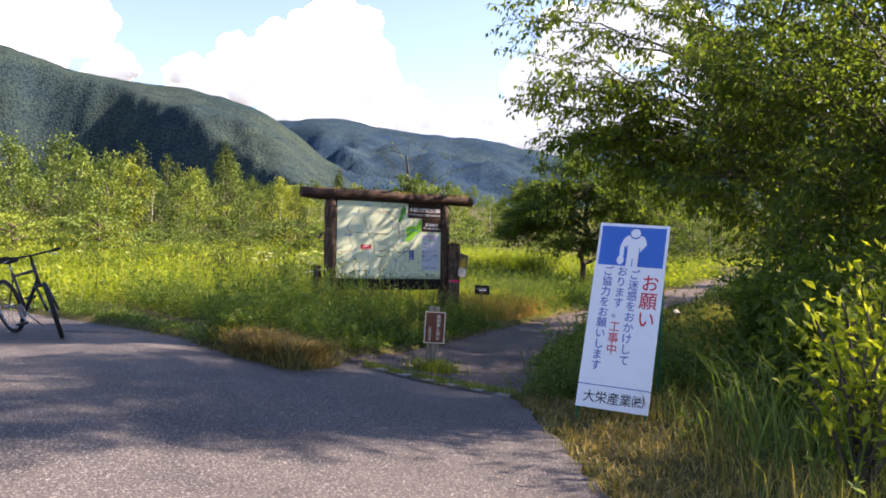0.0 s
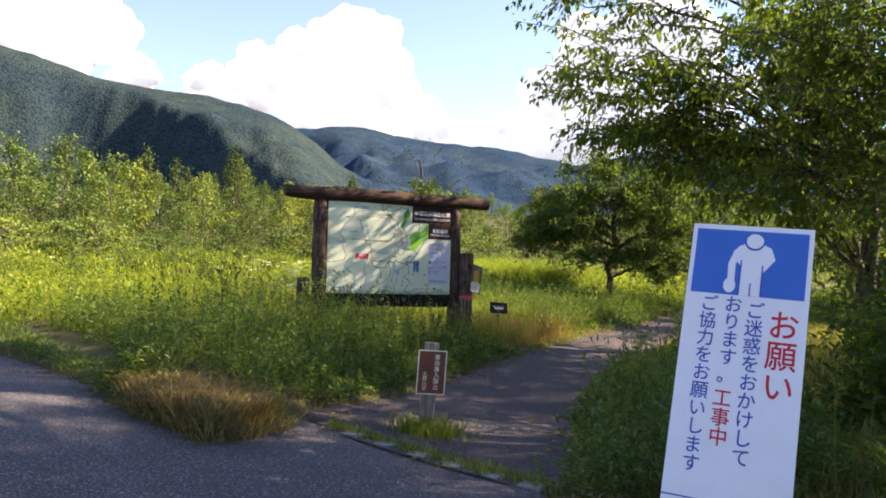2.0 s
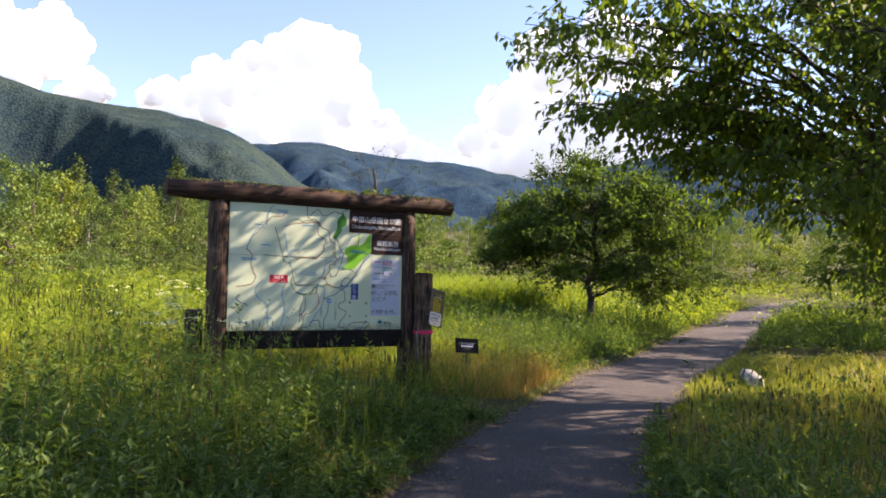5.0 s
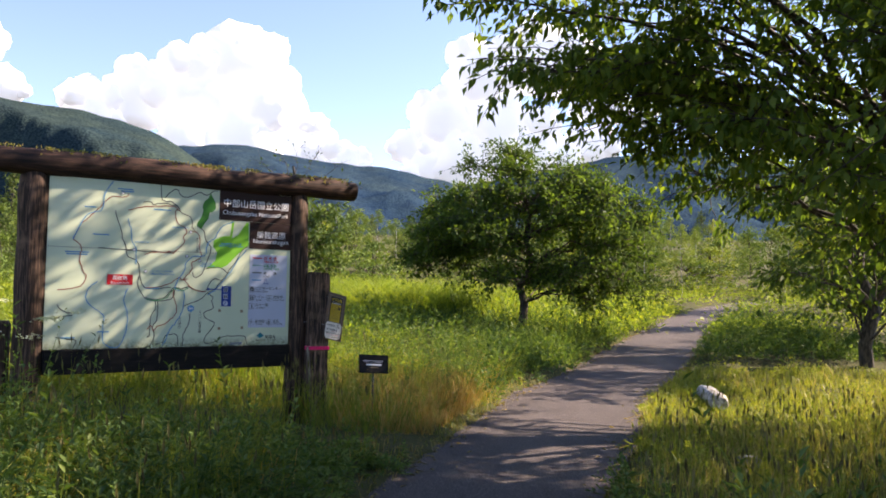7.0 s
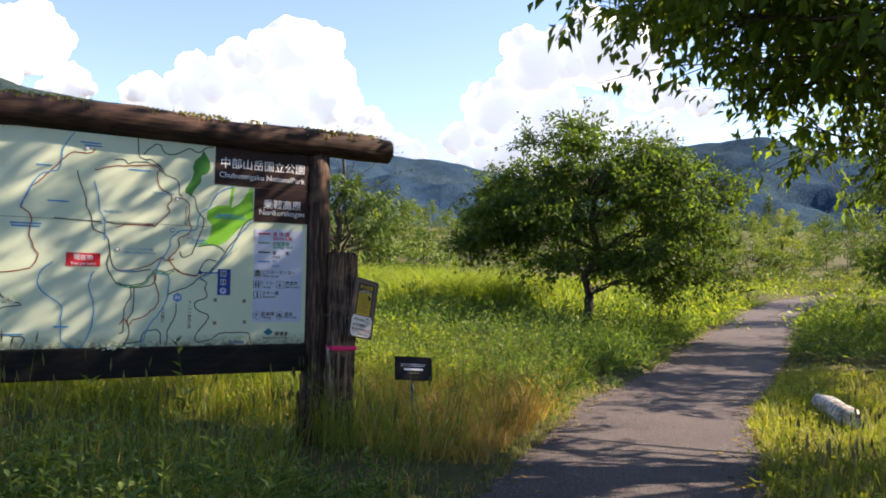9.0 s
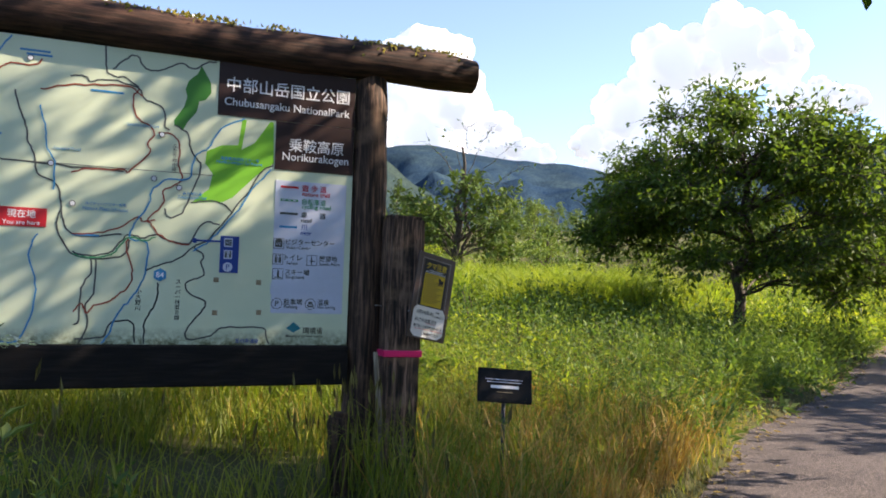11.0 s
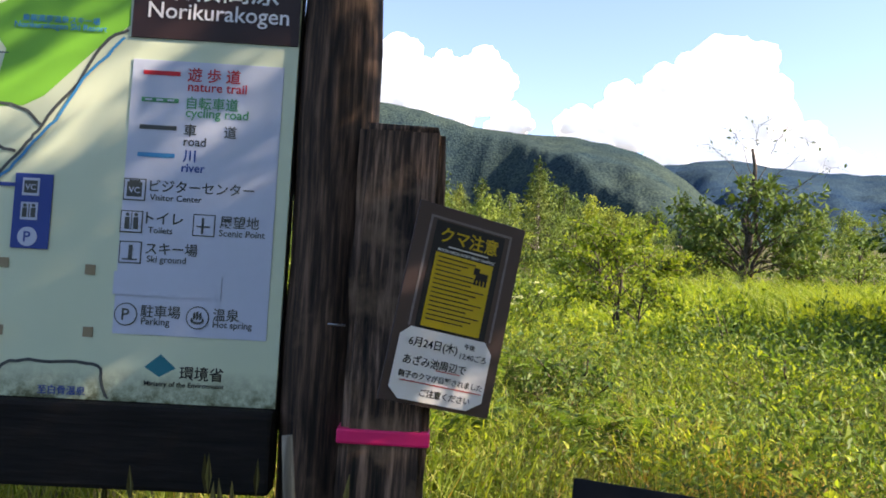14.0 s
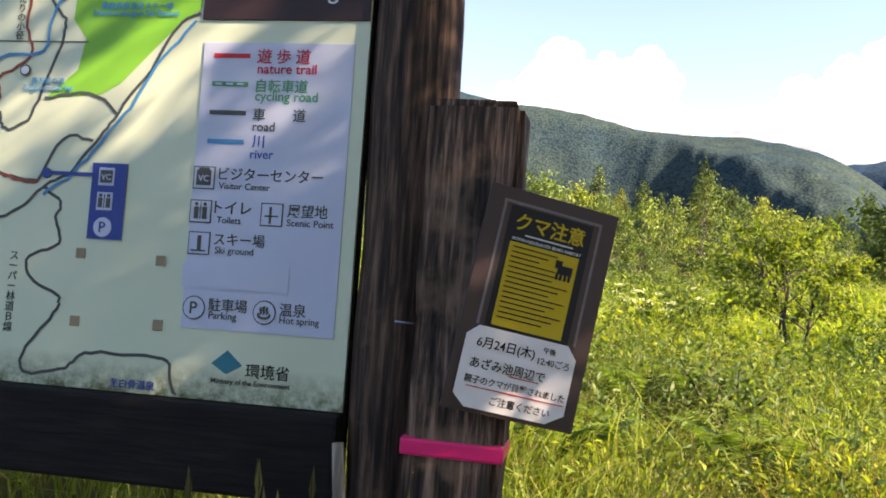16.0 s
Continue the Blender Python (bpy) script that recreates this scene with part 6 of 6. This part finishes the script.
stuff("verge_weeds", "leafy weeds on the shaded verge", weeds(v2, 0.2, 0.55, 12, 0.09), WEEDLEAF, "weeds")
v3 = np.stack([VR.normal(2.3, 0.3, 200), VR.normal(5.2, 0.5, 200)], 1)
v3 = v3[(v3[:, 0] > 0.33 * v3[:, 1]) & ~paved(v3[:, 0], v3[:, 1], 0.45)]
v3 = np.concatenate([v3, ground_z(v3[:, 0], v3[:, 1])[:, None]], 1)
stuff("tall_sedge", "tall arching sedge by the road", [blades(v3, VR.uniform(0.4, 0.95, len(v3)), 0.011, VR.uniform(0.3, 0.9, len(v3)), VR)], WEEDLEAF)
pl = scatter(700, 2.2, 6.5, 9, 17.5, 0.2)
st, hd = spikes(pl, 0.3, 0.5, 0.09)
stuff("plantain_stalks", "thin stalks of the plantains", st, GRASS)
stuff("plantain_heads", "dark seed spikes of the plantains", hd, SEED)
sp = scatter(450, -3.0, 2.4, 10, 15.6, 0.2)
sp = sp[sp[:, 1] < 16.4 + 0.54 * sp[:, 0]]
st, hd = spikes(sp, 0.4, 0.7, 0.09)
stuff("timothy_stalks", "thin stalks of timothy grass", st, GRASS)
stuff("timothy_heads", "pale seed heads of timothy grass", hd, SEED)
kg = np.stack([VR.uniform(-0.8, 0.7, 1500), np.zeros(1500)], 1)
kg[:, 1] = 7.3 + (0.66 - kg[:, 0]) * 0.736 + VR.normal(0.06, 0.07, 1500)
kg = np.concatenate([kg, land(kg[:, 0], kg[:, 1])[:, None]], 1)
kg2 = np.stack([VR.normal(-0.08, 0.13, 700), VR.normal(8.6, 0.1, 700)], 1)
kg2 = np.concatenate([kg2, land(kg2[:, 0], kg2[:, 1])[:, None]], 1)
stuff("kerb_grass", "tufts of grass growing along the kerb", [blades(kg, VR.uniform(0.02, 0.1, len(kg)), 0.006, VR.uniform(0.3, 1.0, len(kg)), VR), blades(kg2, VR.uniform(0.06, 0.2, len(kg2)), 0.007, VR.uniform(0.2, 0.9, len(kg2)), VR)], GRASS)
# Trodden dry grass along both sides of the paving
e = np.stack([VR.uniform(-5, 9, 90000), VR.uniform(0.5, 27, 90000)], 1)
e = e[paved(e[:, 0], e[:, 1], 0.16) & ~paved(e[:, 0], e[:, 1], -0.05)]
e = np.concatenate([e, land(e[:, 0], e[:, 1])[:, None]], 1)
stuff("edge_grass", "short trodden dry grass along the edge of the paving", [blades(e, VR.uniform(0.03, 0.14, len(e)), 0.006, VR.uniform(0.4, 1.3, len(e)), VR)], VERGE)
pl2 = np.stack([VR.uniform(-1.5, 13, 70000), VR.uniform(7.5, 34, 70000)], 1)
lo2, hi2 = path_sides(pl2[:, 1])
near2 = np.minimum(pl2[:, 0] - lo2, hi2 - pl2[:, 0])
pl2 = pl2[(near2 > -0.1) & (near2 < np.abs(VR.normal(0, 0.16, len(pl2))))]
pl2 = np.concatenate([pl2, land(pl2[:, 0], pl2[:, 1])[:, None] + 0.016], 1)
al = VR.uniform(0, math.tau, len(pl2))
stuff("path_litter", "brown leaf litter and straw along the path edges", [leaves(pl2, np.stack([np.cos(al), np.sin(al), VR.uniform(0, 0.3, len(pl2))], 1), np.tile([[0.05, 0.0, 1.0]], (len(pl2), 1)), VR.uniform(0.03, 0.09, len(pl2)), VR.uniform(0.008, 0.03, len(pl2)))], WITHERED, "litter")
pn = scatter(620, -3.5, 2.6, 17.8, 22.5, 0.3)
hp = VR.uniform(0.5, 0.8, len(pn))
pa = np.repeat(pn + np.stack([VR.normal(0, 0.06, len(pn)), VR.normal(0, 0.06, len(pn)), hp], 1), 24, 0) + VR.normal(0, 1, (len(pn) * 24, 3)) * [[0.03, 0.03, 0.09]]
stuff("grass_panicles", "hazy reddish-brown grass panicles over the meadow", [leaves(pa, VR.normal(0, 0.5, (len(pa), 3)) + [[0, 0, 1]], VR.normal(0, 1, (len(pa), 3)), 0.02, 0.005), leaves(pn, np.stack([VR.normal(0, 0.06, len(pn)), VR.normal(0, 0.06, len(pn)), hp], 1), np.tile([[0.4, 1.0, 0.0]], (len(pn), 1)), hp, 0.005, 0.0)], SEED)
# Timothy standing against the light beside the board, and green growth round the plaque
sb = off_slabs(scatter(200, -4.6, -2.7, 13.4, 16.0, 0.2))
st, hd = spikes(sb, 0.65, 1.0, 0.11)
stuff("tall_timothy_stalks", "thin stalks of tall timothy grass", st, GRASS)
stuff("tall_timothy_heads", "dark seed heads of tall timothy grass", hd, SEED)
mg = scatter(300, 0.6, 3.6, 16.4, 21.5, 0.3)
mg = mg[mg[:, 0] < path_sides(mg[:, 1])[0]]
stuff("pale_mugwort", "upright pale green mugwort among the dry grass", weeds(mg, 0.5, 0.95, 30, 0.055), WEEDLEAF, "weeds")
gp = scatter(5500, 0.2, 3.4, 16.3, 21, 0.3)
gp = gp[gp[:, 0] < path_sides(gp[:, 1])[0]]
stuff("fine_grass", "fine green grass round the plaque and the posts", [blades(gp, VR.uniform(0.2, 0.7, len(gp)), 0.006, VR.uniform(0.4, 1.2, len(gp)), VR)], GRASS)
bt = np.stack([VR.normal(0.1, 0.2, 70), VR.normal(16.85, 0.1, 70)], 1)
bt = np.concatenate([bt, ground_z(bt[:, 0], bt[:, 1])[:, None]], 1)
st, hd = spikes(bt, 0.25, 0.6, 0.1)
stuff("foxtail_stalks", "pale stalks of foxtail at the foot of the posts", st + [blades(bt, VR.uniform(0.3, 0.6, len(bt)), 0.008, VR.uniform(0.3, 0.9, len(bt)), VR)], LAWN)
stuff("foxtail_heads", "pale seed heads of foxtail at the foot of the posts", hd, SEED)
# Shaded growth under the meadow tree and the sunny lawn beside the path
um = scatter(620, 0.5, 9.5, 23.5, 28.6, 0.1)
um = um[um[:, 0] < path_sides(um[:, 1])[0]]
pw = scatter(2600, 1.8, 9.0, 18.6, 30, 0.25)
pw = pw[(pw[:, 0] < path_sides(pw[:, 1])[0]) & (pw[:, 0] > path_sides(pw[:, 1])[0] - 1.5)]
stuff("shady_weeds", "tall dark leafy weeds along the path and under the tree", [clumps(um, 0.42, 0.7, 1.2, 50, 0.08)] + weeds(pw, 0.6, 1.2, 24, 0.075), WEEDLEAF, "weeds")
lw = scatter(26000, 3.2, 10.5, 13, 23, 0.03)
lw = lw[lw[:, 0] > path_sides(lw[:, 1])[1]]
stuff("lawn", "short sunny yellow-green grass beside the path", [blades(lw, VR.uniform(0.06, 0.24, len(lw)), 0.009, VR.uniform(0.3, 1.1, len(lw)), VR)], LAWN)
lc = lw[(lw[:, 0] < 9)][::26]
stuff("lawn_clover", "low leafy tufts in the sunny grass", [clumps(lc, 0.16, 0.25, 0.5, 34, 0.05)], LAWN, "weeds")
bg = scatter(3600, -3.6, 0.0, 12.6, 16.9, 0.1)
bg = bg[bg[:, 1] < 16.95 + 0.54 * bg[:, 0]]
bh = scatter(4200, -5.0, 0.3, 16.0, 20.5, 0.1)
bh = bh[bh[:, 1] > 17.6 + 0.54 * bh[:, 0]]
bg = np.concatenate([bg, bh])
stuff("board_grass", "sunlit grass before the map board", [blades(bg, VR.uniform(0.22, 0.5, len(bg)), 0.008, VR.uniform(0.4, 1.1, len(bg)), VR)], LAWN)
# White umbels
u = np.concatenate([np.stack([VR.normal(-2.5, 0.3, 12), VR.normal(15.2, 0.25, 12)], 1), np.stack([VR.normal(-4.5, 1.4, 60), VR.normal(26, 1.4, 60)], 1), np.stack([VR.normal(-1.5, 0.3, 4), VR.normal(15.5, 0.2, 4)], 1)])
u = np.repeat(u, 26, 0)
hz = np.repeat(VR.uniform(0.6, 0.95, len(u) // 26), 26)
p = np.stack([u[:, 0] + VR.normal(0, 0.045, len(u)), u[:, 1] + VR.normal(0, 0.045, len(u)), ground_z(u[:, 0], u[:, 1]) + hz + VR.normal(0, 0.012, len(u))], 1)
stuff("white_umbels", "small white umbel flowers among the weeds", [leaves(p, VR.normal(0, 1, (len(p), 3)) * [[1, 1, 0.2]], np.tile([[0, 0.1, 1.0]], (len(p), 1)), 0.03, 0.027)], FLOWER, "flowers")


# Ferns behind the notice post
def fern(x, y, size, seed):
    rng = np.random.default_rng(seed)
    z = float(ground_z(np.array([x]), np.array([y]))[0])
    t = thing("fern", "green fern with arching fronds in the meadow", "fern", pose(x, y, z), "ferns behind the notice")
    for k in range(9):
        a = k * math.tau / 9 + rng.uniform(-0.3, 0.3)
        q = np.linspace(0, 1, 22)
        d = np.array([math.cos(a), math.sin(a), 0])
        pts = d * (q ** 1.1)[:, None] * size * 0.8 + np.array([0, 0, 1]) * (size * (2.0 * q - 1.15 * q * q))[:, None]
        side = np.array([-d[1], d[0], 0])
        w = size * 0.3 * np.sin(np.clip(q * 1.02 + 0.06, 0, 1) * math.pi) ** 0.7
        pos = np.concatenate([pts, pts])
        ax = np.concatenate([side + d * 0.35, -side + d * 0.35] ).reshape(2, 3).repeat(22, 0)
        s = np.concatenate([w, w]) + 0.01
        np_mesh("frond", *join([leaves(pos, ax, np.tile([[0, 0, 1.0]], (44, 1)), s, size * 0.05), skin(pts[::3], 0.005, 0.002, 3)]), FERNLEAF, t)
    return t


for i, (x, y, s) in enumerate(((0.1, 20.0, 0.6), (-0.7, 19.4, 0.55), (-1.5, 20.2, 0.55), (1.0, 20.8, 0.55), (-2.2, 20.8, 0.5), (-1.1, 21.4, 0.6))):
    fern(x, y, s, 200 + i)


# The bicycle at the edge of the road
def bicycle():
    b = thing("bicycle", "dark mountain bicycle leaning on its kickstand", "bicycle", pose(-4.72, 8.95, 0.355, 0, 0, -38) @ pose(0, 0, 0, 15) @ Matrix.Diagonal((0.93, 0.93, 0.93, 1)))
    R = 0.33

    def wheel(m):
        t = part("tyre", bmesh.new(), RUBBER, b)
        bm = bmesh.new()
        for k in range(36):
            a0, a1 = k * math.tau / 36, (k + 1) * math.tau / 36
            for j in range(8):
                q = [(R + 0.0) * 0 for _ in range(4)]
                pts = []
                for a, jj in ((a0, j), (a1, j), (a1, j + 1), (a0, j + 1)):
                    rr = R - 0.025 + 0.025 * math.cos(jj * math.tau / 8)
                    pts.append(bm.verts.new((math.cos(a) * rr, 0.025 * math.sin(jj * math.tau / 8), math.sin(a) * rr)))
                bm.faces.new(pts).smooth = True
        bmesh.ops.remove_doubles(bm, verts=bm.verts, dist=0.0005)
        bm.to_mesh(t.data)
        bm.free()
        t.matrix_basis = m
        bm = bmesh.new()
        for k in range(24):
            a0, a1 = k * math.tau / 24, (k + 1) * math.tau / 24
            tube(bm, [(math.cos(a0) * (R - 0.055), 0, math.sin(a0) * (R - 0.055)), (math.cos(a1) * (R - 0.055), 0, math.sin(a1) * (R - 0.055))], 0.011, 6)
        part("rim", bm, STEEL, t)
        bm = bmesh.new()
        for k in range(16):
            a = k * math.tau / 16
            tube(bm, [(0, 0.03 * (-1) ** k, 0), (math.cos(a) * (R - 0.055), 0, math.sin(a) * (R - 0.055))], 0.0016, 4)
        tube(bm, [(0, -0.05, 0), (0, 0.05, 0)], 0.02, 8)
        part("spokes", bm, STEEL, t)

    wheel(pose(0, 0, R))
    wheel(pose(1.07, 0, R, 0, -10, 0) @ pose(0, 0, 0, 0, 0, -24))
    part("frame", tube(tube(tube(tube(tube(bmesh.new(), [(0.42, 0, 0.3), (0.3, 0, 0.74)], 0.017), [(0.3, 0, 0.7), (0.86, 0, 0.78)], 0.018), [(0.42, 0, 0.3), (0.88, 0, 0.68)], 0.021), [(0.0, 0, R), (0.42, 0, 0.3)], 0.012), [(0.0, 0, R), (0.31, 0, 0.7)], 0.01), FRAMEPAINT, b, "dark blue painted frame")
    part("head_tube", tube(bmesh.new(), [(0.9, 0, 0.62), (0.85, 0, 0.86)], 0.021), FRAMEPAINT, b)
    fk = bmesh.new()
    for s in (-0.055, 0.055):
        tube(fk, [(0.93 + s * 0.62, s * 0.79, 0.6), (1.07 + s * 0.62, s * 0.79, R)], 0.015)
    tube(fk, [(0.9, -0.06, 0.61), (0.93, 0.06, 0.61)], 0.02)
    part("fork", fk, FRAMEPAINT, b)
    hb = tube(bmesh.new(), [(0.62, -0.26, 0.97), (0.78, -0.1, 0.95), (0.86, 0.03, 0.95), (1.02, 0.26, 0.97)], 0.012)
    tube(hb, [(0.85, 0, 0.86), (0.85, 0.0, 0.95)], 0.016)
    part("handlebar", hb, RUBBER, b)
    for p, q in (((0.62, -0.26, 0.97), (0.7, -0.17, 0.963)), ((0.97, 0.19, 0.965), (1.02, 0.26, 0.97))):
        part("grip", tube(bmesh.new(), [p, q], 0.018), RUBBER, b)
    for p, q in (((0.72, -0.15, 0.95), (0.72, -0.25, 0.92)), ((0.98, 0.15, 0.95), (1.06, 0.2, 0.92))):
        part("brake_lever", tube(bmesh.new(), [p, q], 0.006, 6), STEEL, b)
    part("saddle", box(bmesh.new(), 0.14, 0.4, -0.07, 0.07, 0.86, 0.92, 0.025), RUBBER, b)
    part("seat_post", tube(bmesh.new(), [(0.3, 0, 0.7), (0.28, 0, 0.87)], 0.014), STEEL, b)
    part("crank", tube(tube(bmesh.new(), [(0.42, -0.06, 0.3), (0.55, -0.08, 0.19)], 0.01), [(0.42, 0.06, 0.3), (0.3, 0.08, 0.41)], 0.01), STEEL, b)
    part("pedal", box(bmesh.new(), 0.5, 0.6, -0.18, -0.08, 0.175, 0.2, 0.006), RUBBER, b)
    part("pedal", box(bmesh.new(), 0.25, 0.35, 0.08, 0.18, 0.4, 0.425, 0.006), RUBBER, b)
    ch = bmesh.new()
    bmesh.ops.create_cone(ch, cap_ends=True, segments=28, radius1=0.09, radius2=0.09, depth=0.008, matrix=pose(0.42, -0.05, 0.3, 90))
    part("chainring", ch, STEEL, b)
    part("kickstand", tube(bmesh.new(), [(0.18, 0.05, 0.3), (0.24, 0.22, 0.03)], 0.009), STEEL, b)


bicycle()
